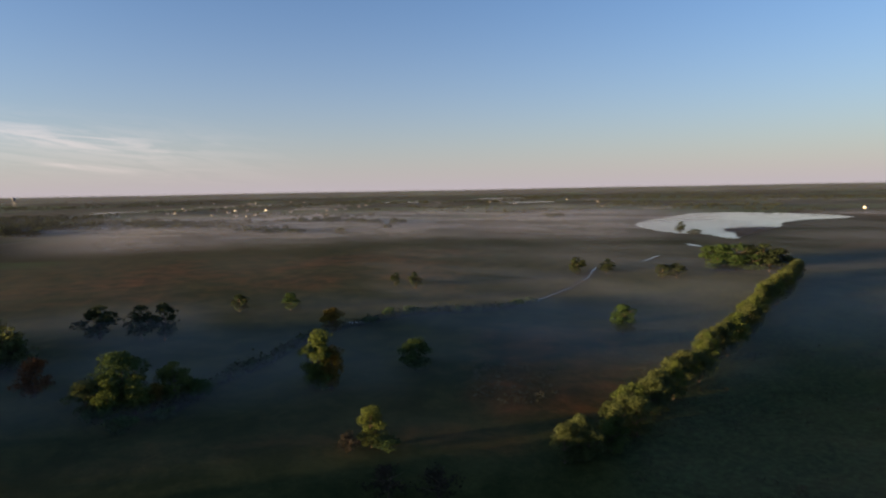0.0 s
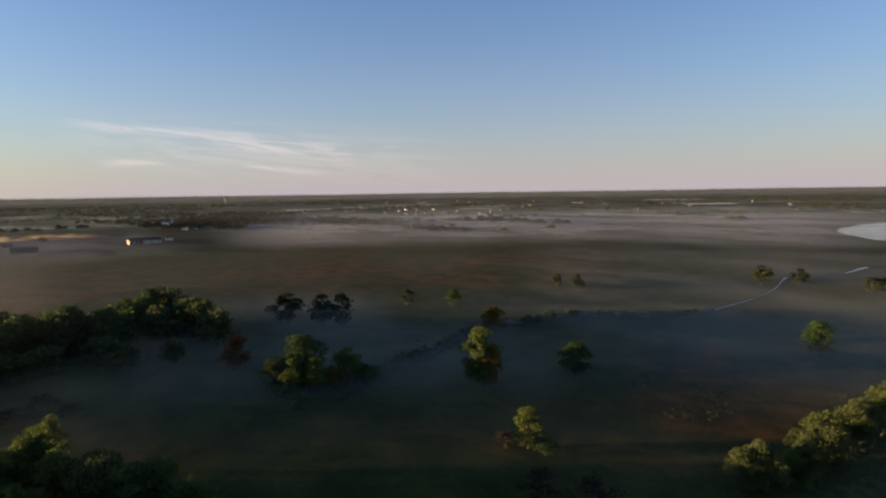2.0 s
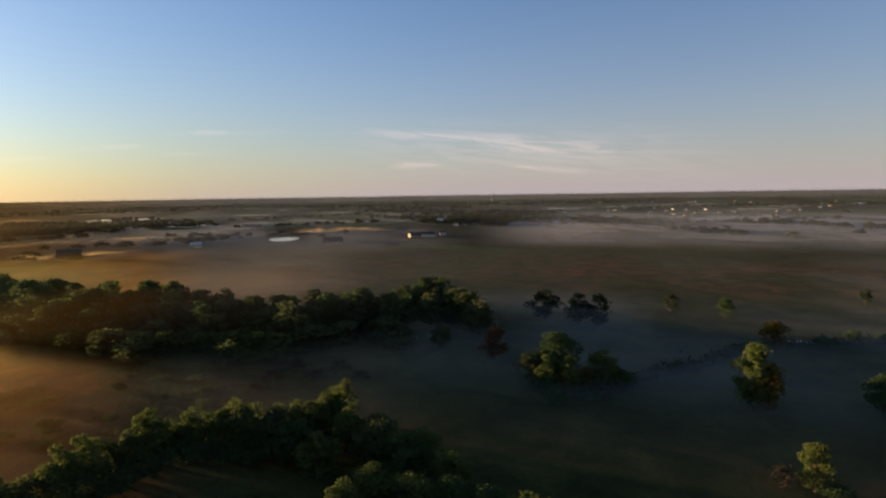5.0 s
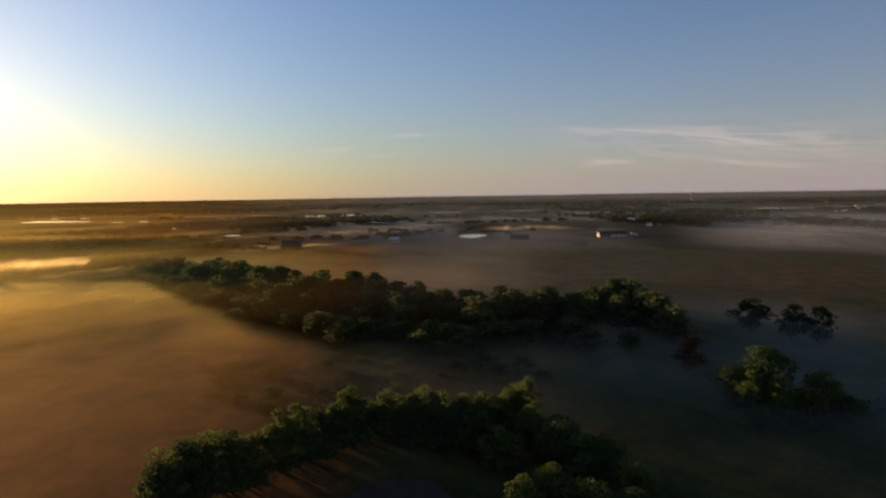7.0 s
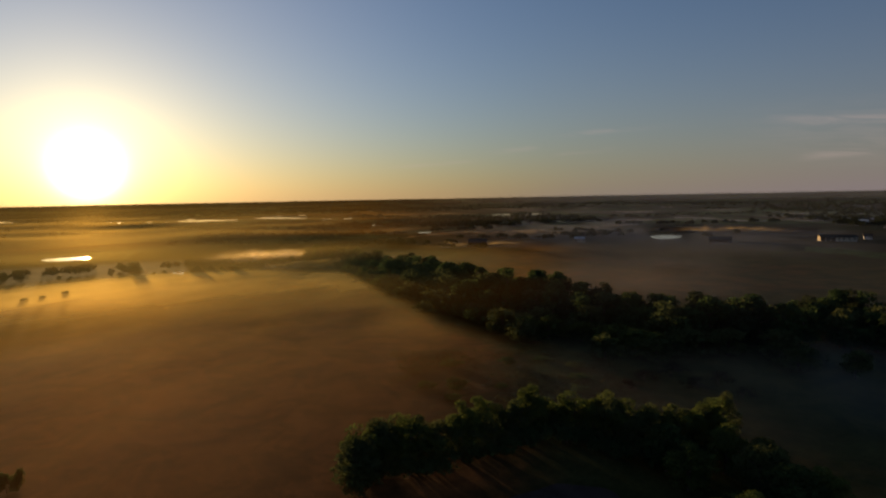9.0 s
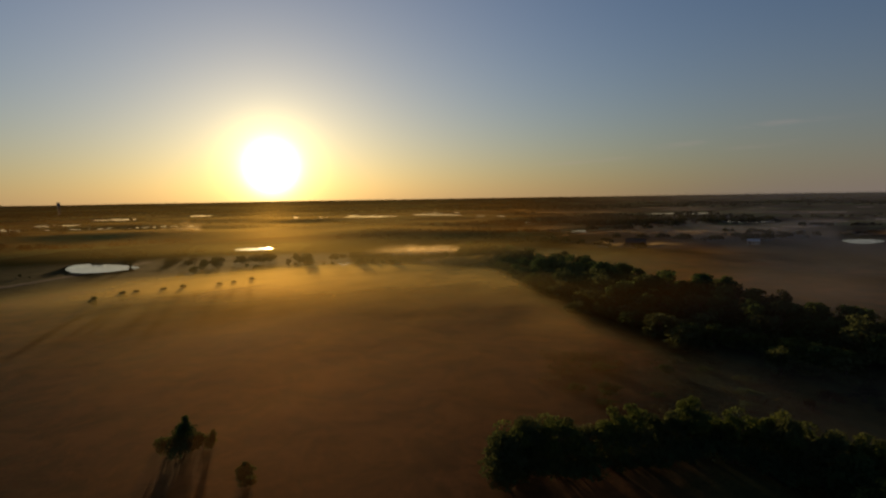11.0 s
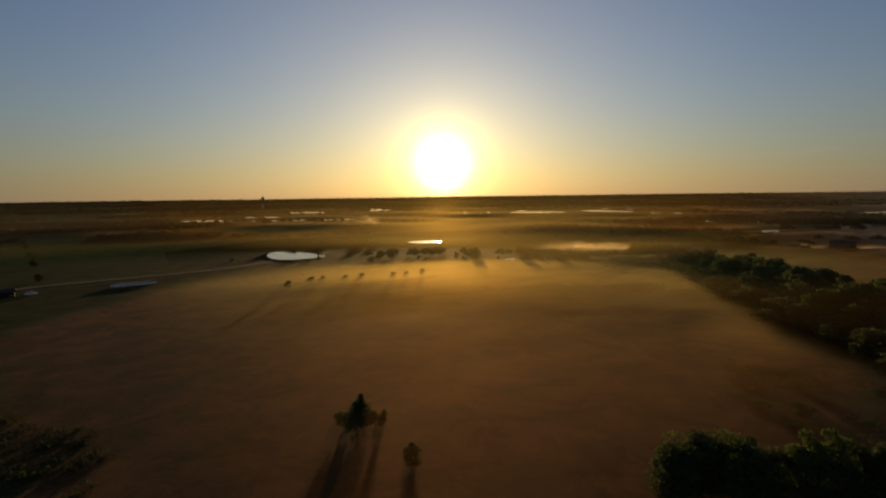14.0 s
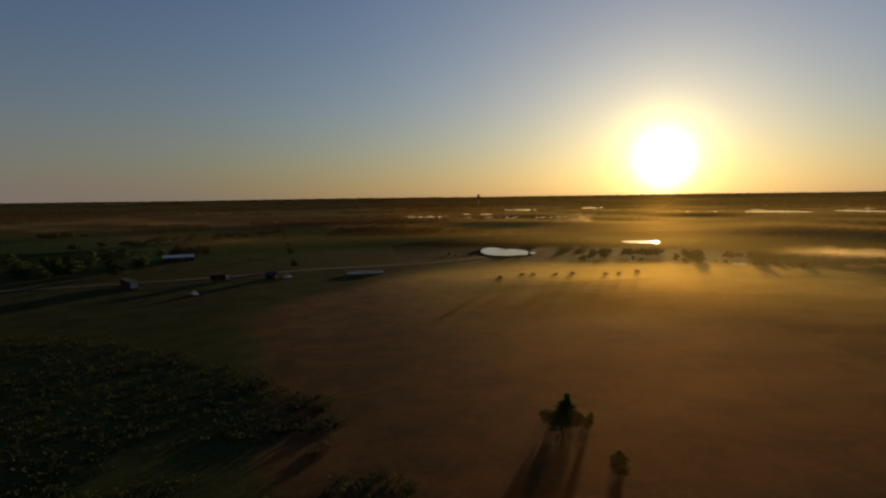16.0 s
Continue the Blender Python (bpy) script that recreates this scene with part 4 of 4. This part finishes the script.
def mist_low(x, y, a, r):
    wide = noise.noise((x * 0.015, y * 0.015, 6.0)) * 14
    v = (0.95 * min(1.0, (r / 265) ** 1.95) + 0.4 * smooth(r, 200, 320)) * field(a, r + wide, 16) * inside(a, 62, 124, 13)
    v = max(v, 0.19 * inside(a, 2, 46, 6) * inside(r, 122, 235, 22))
    v = max(v, 0.22 * inside(a, -30, 8, 6) * inside(r, 135, 400, 30))
    v = max(v, 0.14 * inside(a, 84, 112, 4) * inside(r, 330, 430, 40), 0.03 * inside(a, 84, 118, 6) * inside(r, 440, 800, 40))
    v = max(v, 0.03 * inside(a, -10, 45, 10) * inside(r, 90, 160, 20), 0.15 * inside(a, 44, 68, 6) * inside(r, 100, 152, 14))
    v = max(v, 0.07 * inside(a, -40, 82, 10) * inside(r, 215, 430, 40), 0.24 * inside(a, 50, 86, 9) * inside(r, 225, 420, 35))
    v = max(v, 0.58 * inside(a, -22, 34, 8) * inside(r, 450, 1000, 80), 0.22 * inside(a, 22, 34, 3) * inside(r, 150, 205, 12), 0.25 * inside(a, -50, -20, 6) * inside(r, 420, 760, 60))
    v = max(v, 0.25 * inside(a, 40, 76, 8) * inside(r, 400, 700, 60))
    strips = smooth(noise.noise((x * 0.0075, y * 0.0075, 4.4)) + 0.5 * noise.noise((x * 0.02, y * 0.02, 2.2)), 0.12, 0.5)
    v = max(v, 0.55 * strips * inside(r, 480, 1900, 120) * (1 - 0.7 * smooth(a, 60, 95)))
    v = max(v, 0.22 * inside(a, -80, -26, 4) * inside(r, 170, 420, 50), 0.04 * inside(a, -80, -18, 4) * inside(r, 80, 200, 30))
    return max(v, (0.15 - 0.145 * smooth(a, 60, 90)) * smooth(r, 500, 900) * (1 - smooth(r, 4200, 4700))) * (1 - over_pond(a, r))


def sun_tint_at(x, y, a, r):
    """Golden sun glow put into the mist colour over ploughed field and plain beyond."""
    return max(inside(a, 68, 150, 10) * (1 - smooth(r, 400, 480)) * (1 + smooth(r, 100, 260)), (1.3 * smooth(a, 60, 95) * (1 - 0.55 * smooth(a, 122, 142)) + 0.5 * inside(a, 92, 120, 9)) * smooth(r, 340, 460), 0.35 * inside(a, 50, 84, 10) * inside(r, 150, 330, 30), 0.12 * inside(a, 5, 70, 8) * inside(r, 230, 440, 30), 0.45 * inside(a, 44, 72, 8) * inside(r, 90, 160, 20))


def mist_high(x, y, a, r):
    v = 0.30 * field(a, r, 30) * inside(a, 80, 128, 8) * smooth(r, 110, 220)
    v = max(v, 0.26 * inside(a, 62, 92, 6) * inside(r, 165, 420, 30), 0.15 * inside(a, 22, 34, 3) * inside(r, 155, 205, 12))
    v = max(v, 0.55 * inside(a, -18, 32, 8) * inside(r, 480, 950, 90), 0.07 * inside(a, 38, 70, 6) * inside(r, 130, 270, 25))
    v = max(v, 0.25 * inside(a, 82, 103, 5) * inside(r, 345, 480, 40))
    v = max(v, 0.22 * inside(a, 44, 76, 6) * inside(r, 440, 700, 70))
    return (1 - over_pond(a, r)) * max(v, (0.10 - 0.095 * smooth(a, 60, 90)) * smooth(r, 700, 1200) * (1 - smooth(r, 4200, 4700)))


mist_radii = [60 * 1.045 ** k for k in range(102)]
def haze(x, y, a, r):
    """Damp air: the farther off, the more of it lies between. Sunward terms add a sheet that imitates the sun's veiling
    glare.
    """
    v = (0.09 * smooth(r, 420, 850) + (0.40 * inside(a, 84, 124, 14) + 0.06 * inside(a, 126, 160, 10)) * smooth(r, 270, 400) + 0.16 * inside(a, 92, 122, 9) * inside(r, 290, 640, 60)) * (1 - 0.6 * smooth(r, 700, 1700)) * (1 - smooth(r, 4300, 4750))
    v = max(v, 0.045 * inside(a, 46, 84, 10) * inside(r, 150, 320, 40))
    v = max(v, 0.45 * (1 - smooth(a, 55, 90)) * smooth(r, 1700, 3600) * (1 - smooth(r, 4500, 4800)))
    return max(v, 0.42 * inside(a, 84, 116, 9) * inside(r, 170, 360, 40), 0.09 * inside(a, 72, 100, 8) * inside(r, 160, 360, 40), 0.26 * inside(a, -22, 30, 8) * inside(r, 430, 900, 120))


def drift(x, y, a, r):
    """Banks of mist beside the pools and behind the tip of the wood."""
    v = 0.3 * inside(a, 86.5, 98.5, 2) * inside(r, 385, 440, 14)
    v = max(v, 0.7 * inside(a, 80, 92, 2.5) * inside(r, 330, 372, 14), 0.8 * inside(a, 114.3, 117.5, 1) * inside(r, 800, 900, 30))
    return max(v, 0.5 * inside(a, 60, 84, 4) * inside(r, 560, 640, 25), 0.45 * inside(a, 48, 58, 2) * inside(r, 620, 700, 25))


def drift_top(x, y):
    r, a = math.hypot(x, y), math.degrees(math.atan2(-x, y))
    lump = 0.55 + 0.6 * noise.noise((x * 0.02, y * 0.02, 1.0)) + 0.4 * noise.noise((x * 0.055, y * 0.055, 3.0))
    return 1.0 + 10.0 * max(0.0, lump) * drift(x, y, a, r)


drifting = polar_sheet("mist_drift", [315 + 5 * k for k in range(122)], 380, drift_top, mist_material("mist_drift", 0.022, 0.28, 0.58, 0.9, 0.7), {"thickness": drift, "dust": sun_tint_at}, 44, 120)
tagged(drifting, "tall glowing drifts of mist beside the pools", "mist", kind="stuff")


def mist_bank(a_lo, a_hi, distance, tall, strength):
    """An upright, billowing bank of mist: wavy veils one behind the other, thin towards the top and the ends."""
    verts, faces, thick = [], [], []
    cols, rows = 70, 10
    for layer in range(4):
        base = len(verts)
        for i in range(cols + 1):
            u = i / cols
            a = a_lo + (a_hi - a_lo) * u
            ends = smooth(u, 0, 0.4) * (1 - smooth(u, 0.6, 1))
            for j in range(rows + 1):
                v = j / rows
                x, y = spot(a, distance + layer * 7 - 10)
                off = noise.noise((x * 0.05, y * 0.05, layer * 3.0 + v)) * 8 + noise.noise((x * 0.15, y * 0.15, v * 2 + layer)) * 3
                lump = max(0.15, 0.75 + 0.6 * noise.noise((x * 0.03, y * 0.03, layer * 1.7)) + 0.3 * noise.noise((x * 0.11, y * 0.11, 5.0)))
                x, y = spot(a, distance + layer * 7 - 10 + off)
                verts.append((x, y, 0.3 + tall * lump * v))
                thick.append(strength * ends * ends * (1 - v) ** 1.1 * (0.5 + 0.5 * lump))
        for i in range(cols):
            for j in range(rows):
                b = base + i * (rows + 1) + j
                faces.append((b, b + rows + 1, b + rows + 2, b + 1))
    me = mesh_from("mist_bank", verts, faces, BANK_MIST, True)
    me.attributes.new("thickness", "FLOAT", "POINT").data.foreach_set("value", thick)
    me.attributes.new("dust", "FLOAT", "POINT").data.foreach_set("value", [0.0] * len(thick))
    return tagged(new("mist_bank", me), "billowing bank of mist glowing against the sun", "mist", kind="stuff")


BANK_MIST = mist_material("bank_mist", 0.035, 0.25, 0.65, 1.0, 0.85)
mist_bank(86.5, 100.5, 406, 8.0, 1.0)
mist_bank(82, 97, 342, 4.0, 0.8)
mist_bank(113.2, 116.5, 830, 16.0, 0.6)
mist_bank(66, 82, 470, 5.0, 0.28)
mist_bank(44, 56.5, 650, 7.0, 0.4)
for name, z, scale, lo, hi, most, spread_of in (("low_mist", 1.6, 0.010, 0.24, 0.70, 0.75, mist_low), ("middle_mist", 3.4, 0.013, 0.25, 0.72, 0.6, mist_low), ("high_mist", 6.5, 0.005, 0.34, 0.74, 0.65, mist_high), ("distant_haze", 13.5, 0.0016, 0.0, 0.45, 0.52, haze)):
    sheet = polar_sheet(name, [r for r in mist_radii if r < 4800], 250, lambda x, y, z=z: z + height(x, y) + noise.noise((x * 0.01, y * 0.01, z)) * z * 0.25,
                        mist_material(name, scale, lo, hi, most), {"thickness": spread_of, "dust": sun_tint_at}, -75, 175)
    tagged(sheet, "thin drifting ground mist over the fields, sun glow put into its colour", "mist", kind="stuff")


# ---- buildings ----
def gable_house(name, label, long, deep, wall_h, roof_h, wall_mat, roof_mat, doors=1, windows=3, category="house"):
    """A gabled building: walls with real thickness, a roof with eaves, doors and windows set into the long side."""
    top = new(name)
    bm = bmesh.new()
    for sx, sy, px, py in ((long, 0.25, 0, -deep / 2 + 0.125), (long, 0.25, 0, deep / 2 - 0.125), (0.25, deep - 0.5, -long / 2 + 0.125, 0), (0.25, deep - 0.5, long / 2 - 0.125, 0)):
        box(bm, px, py, -0.3, sx, sy, wall_h + 0.3)
    for sx in (-1, 1):
        x = sx * (long / 2 - 0.02)
        a = [bm.verts.new(q) for q in ((x, -deep / 2, wall_h), (x, deep / 2, wall_h), (x, 0, wall_h + roof_h))]
        b = [bm.verts.new((v.co.x - sx * 0.22, v.co.y, v.co.z)) for v in a]
        bm.faces.new(a)
        bm.faces.new(b[::-1])
        for i in range(3):
            bm.faces.new((a[i], a[(i + 1) % 3], b[(i + 1) % 3], b[i]))
    part("wall", bm, wall_mat, top)
    bm = bmesh.new()
    over = 0.5
    slope = roof_h / (deep / 2)
    for sy in (-1, 1):
        outer = [(-long / 2 - over, sy * (deep / 2 + over), wall_h - slope * over), (long / 2 + over, sy * (deep / 2 + over), wall_h - slope * over), (long / 2 + over, 0, wall_h + roof_h), (-long / 2 - over, 0, wall_h + roof_h)]
        lower = [bm.verts.new((x, y, z + 0.02)) for x, y, z in outer]
        upper = [bm.verts.new((x, y, z + 0.22)) for x, y, z in outer]
        bm.faces.new(upper)
        bm.faces.new(lower[::-1])
        for i in range(4):
            bm.faces.new((lower[i], lower[(i + 1) % 4], upper[(i + 1) % 4], upper[i]))
    bmesh.ops.recalc_face_normals(bm, faces=bm.faces[:])
    part("roof", bm, roof_mat, top)
    for side in (-1, 1):
        slots = doors + windows
        for k in range(slots):
            x = -long / 2 + long * (k + 0.5) / slots
            bm = bmesh.new()
            if k < doors:
                wide = 1.0 if category == "house" else min(3.2, long * 0.2)
                box(bm, x, side * (deep / 2 + 0.02), 0, wide, 0.08, min(wall_h - 0.3, 2.1 if category == "house" else 3.0), 0.01)
                part("door", bm, DARK_WOOD, top)
            else:
                box(bm, x, side * (deep / 2 + 0.01), wall_h * 0.35, 1.2, 0.06, min(1.2, wall_h * 0.4), 0.01)
                pane = part("window", bm, GLASS_DARK, top)
                bm = bmesh.new()
                box(bm, x, side * (deep / 2 + 0.05), wall_h * 0.35 - 0.12, 1.4, 0.16, 0.1)
                part("sill", bm, WHITE_PAINT, pane)
    return tagged(top, label, category)


def stand(ob, azimuth, distance, turn, fresh_copy=False):
    x, y = spot(azimuth, distance)
    m = Matrix.Translation((x, y, height(x, y))) @ Matrix.Rotation(radians(turn), 4, "Z")
    if fresh_copy:
        return copy_thing(ob, m)
    ob.matrix_basis = m
    return ob


stand(gable_house("long_barn", "long low barn with cream walls and a pale roof", 25, 8, 3.2, 1.7, CREAM, GREY_ROOF, 3, 4, "barn"), 42.7, 560, 58)
stand(gable_house("barn", "small white barn beside the long barn", 5.5, 4.5, 2.8, 1.5, WHITE_PAINT, GREY_ROOF, 1, 2, "barn"), 40.7, 588, 45)
stand(gable_house("farmhouse", "white farmhouse standing in the open field", 10.5, 7, 4.2, 2.4, WHITE_PAINT, WHITE_ROOF, 1, 4), 41.1, 812, 20)
stand(gable_house("barn", "low dark barn at the edge of the brown field", 16, 9, 3.4, 1.8, DARK_WOOD, GREY_ROOF, 2, 2, "barn"), 51.3, 512, 52)
stand(gable_house("barn", "dark weathered barn half hidden by trees", 14, 9, 4.2, 2.6, DARK_WOOD, GREY_ROOF, 2, 2, "barn"), 73.2, 470, 70)
stand(gable_house("shed", "small low shed with a pale roof", 8, 5, 2.8, 1.2, CREAM, METAL_ROOF, 1, 2, "shed"), 63.5, 520, 62)
stand(gable_house("white_barn", "long shed with a bright white metal roof among trees", 18, 10, 2.6, 1.2, DARK_WOOD, WHITE_ROOF, 2, 2, "barn"), 152.2, 424, 155)
white_house = gable_house("house", "small white house in a far hamlet", 5.5, 4.5, 2.7, 1.4, WHITE_PAINT, GREY_ROOF, 1, 2)
stand(white_house, 18.3, 1015, 30)
hamlet = ((19.3, 1073, 10), (19.3, 1345, 60), (28.9, 1221, 20), (26.3, 889, 80), (25.0, 1284, 15), (24.6, 1290, 15), (26.1, 2200, 35), (16.6, 1325, 70), (13.3, 1658, 15), (10.1, 1832, 50), (8.0, 1960, 0), (0.7, 1950, 25), (-2.6, 1215, 65),
          (14.4, 1196, 10), (12.1, 1053, 40), (11.7, 988, 5), (-35.7, 1093, 20), (18.3, 1341, 10), (11.0, 1010, 30), (17.6, 1090, 0), (17.5, 2300, 50), (39.4, 751, 15), (38.6, 765, 30), (-12, 1900, 20), (157.9, 2000, 20))
for a, d, turn in hamlet:
    stand(white_house, a, d, turn, True)


def water_tower(azimuth, distance, tall):
    top = new("water_tower")
    for k in range(4):
        turn = math.pi / 4 + k * math.pi / 2
        bm = bmesh.new()
        tube(bm, [Vector((math.cos(turn) * 5, math.sin(turn) * 5, -0.5)), Vector((math.cos(turn) * 3.6, math.sin(turn) * 3.6, tall * 0.72))], [0.45, 0.4], 8)
        part("leg", bm, STEEL, top)
    bm = bmesh.new()
    tube(bm, [Vector((0, 0, tall * k)) for k in (0.66, 0.70, 0.76, 0.92, 0.97, 1.0)], [2.0, 4.6, 5.6, 5.6, 4.0, 0.6], 20)
    part("tank", bm, STEEL, top)
    bm = bmesh.new()
    tube(bm, [Vector((0, 0, -0.5)), Vector((0, 0, tall * 0.68))], [0.8, 0.8], 8)
    part("riser_pipe", bm, STEEL, top)
    x, y = spot(azimuth, distance)
    top.matrix_basis = Matrix.Translation((x, y, height(x, y)))
    return tagged(top, "steel water tower on four legs at the horizon", "water tower")


water_tower(124.4, 2500, 46)
water_tower(35.9, 2700, 38)


# the scattered houses of a town towards the horizon
town_house = gable_house("town_house", "pale house of the far town", 6, 4.5, 2.4, 1.2, DIM_WHITE, GREY_ROOF, 1, 1)
rng_town = random.Random(12)
stand(town_house, 21.0, 1480, 15)
for k in range(34):
    stand(town_house, rng_town.choice((rng_town.uniform(2, 32), rng_town.uniform(-16, 30), rng_town.uniform(8, 26))), rng_town.choice((rng_town.gauss(1250, 90), rng_town.gauss(1650, 120), rng_town.gauss(2250, 150))), rng_town.uniform(-40, 40), True)


# ---- vehicles ----
def wheel(parent, x, y, r, wide):
    tyre = bmesh.new()
    m = Matrix.Translation((x, y, r)) @ Matrix.Rotation(math.pi / 2, 4, "X")
    bmesh.ops.create_cone(tyre, cap_ends=True, segments=18, radius1=r, radius2=r, depth=wide, matrix=m)
    t = part("wheel", tyre, RUBBER, parent)
    rim = bmesh.new()
    bmesh.ops.create_cone(rim, cap_ends=True, segments=14, radius1=r * 0.55, radius2=r * 0.5, depth=wide + 0.04, matrix=m)
    part("rim", rim, STEEL, t)


def box_truck(label, body_mat, cab_mat, long=7.5):
    top = new("box_truck")
    part("cargo_box", box(bmesh.new(), -1.0, 0, 1.0, long - 2.2, 2.4, 2.5, 0.05), body_mat, top)
    part("cab", box(bmesh.new(), long / 2 - 1.0, 0, 0.6, 1.9, 2.2, 1.9, 0.18), cab_mat, top)
    part("windscreen", box(bmesh.new(), long / 2 - 0.1, 0, 1.5, 0.14, 1.9, 0.8, 0.03), GLASS_DARK, top)
    part("chassis", box(bmesh.new(), 0, 0, 0.55, long - 0.6, 1.0, 0.4), RUBBER, top)
    for x in (long / 2 - 1.2, -long / 2 + 1.6):
        for y in (-1.0, 1.0):
            wheel(top, x, y, 0.48, 0.3)
    return tagged(top, label, "truck")


def parked_car(label, mat):
    top = new("parked_car")
    part("body", box(bmesh.new(), 0, 0, 0.3, 4.4, 1.75, 0.7, 0.14), mat, top)
    part("cabin", box(bmesh.new(), -0.2, 0, 0.95, 2.3, 1.5, 0.55, 0.16), GLASS_DARK, top)
    part("roof", box(bmesh.new(), -0.2, 0, 1.46, 1.7, 1.3, 0.06, 0.02), mat, top)
    for x in (1.35, -1.35):
        for y in (-0.8, 0.8):
            wheel(top, x, y, 0.32, 0.2)
    return tagged(top, label, "car", "cars parked beside the road")


def trailer(label, mat, long=14.0):
    top = new("trailer_home")
    part("body", box(bmesh.new(), 0, 0, 0.7, long, 3.2, 2.6, 0.08), mat, top)
    part("roof", box(bmesh.new(), 0, 0, 3.3, long + 0.3, 3.5, 0.14, 0.03), GREY_ROOF, top)
    for side in (-1, 1):
        part("end_wall", box(bmesh.new(), side * (long / 2 + 0.02), 0, 0.75, 0.08, 3.0, 2.5, 0.02), DIM_WHITE, top, "pale end wall")
    part("door", box(bmesh.new(), long * 0.2, -1.62, 0.8, 0.9, 0.08, 2.0, 0.01), DARK_WOOD, top)
    for k in (-0.35, -0.1, 0.38):
        part("window", box(bmesh.new(), long * k, -1.61, 1.7, 1.1, 0.06, 0.8, 0.01), GLASS_DARK, top)
    part("skirt", box(bmesh.new(), 0, 0, -0.2, long - 0.2, 3.0, 0.9), DARK_WOOD, top)
    return tagged(top, label, "trailer")


stand(box_truck("dark box truck with a white cab parked by the road", DARK_WOOD, DIM_WHITE, 9), 148.8, 306, 149)
stand(gable_house("shed", "small dark wooden shed beside the farm road", 5, 3.5, 2.3, 0.9, DARK_WOOD, GREY_ROOF, 1, 1, "shed"), 144.3, 306, 140)
stand(trailer("long low trailer home with a pale end wall", DARK_WOOD, 20), 156.2, 306, 78)
white_car = stand(parked_car("white car parked in the row beside the road", WHITE_PAINT), 136.8, 308, 135)
for k in range(1, 6):
    stand(white_car, 136.8 - 0.54 * k, 308 + 0.3 * k, 135 + k * 2, True)
stand(white_car, 151.0, 266, 80, True)
stand(white_car, 142.8, 305, 143, True)


# ---- field fence along the road ----
def fence_run(points, label):
    top = new("fence")
    pts = [Vector((*spot(a, d), 0)) for a, d in points]
    post = box(bmesh.new(), 0, 0, -0.3, 0.16, 0.16, 1.7, 0.02)
    shared = None
    for p0, p1 in zip(pts, pts[1:]):
        steps = max(1, round((p1 - p0).length / 5))
        for k in range(steps):
            q = p0.lerp(p1, k / steps)
            if shared is None:
                ob = part("post", post, FENCE_WOOD, top)
                shared = ob.data
            else:
                ob = new("post", shared)
                ob.parent = top
            ob.location = (q.x, q.y, height(q.x, q.y))
        for z in (0.6, 1.1):
            a, b = p0.copy(), p1.copy()
            a.z, b.z = height(a.x, a.y) + z, height(b.x, b.y) + z
            part("rail", tube(bmesh.new(), [a, b], [0.05, 0.05], 5), FENCE_WOOD, top)
    return tagged(top, label, "fence")


fence_run([(160, 305), (154, 300), (148, 306), (142, 322), (136, 328), (130, 340), (126, 358)], "weathered wooden field fence along the farm road")
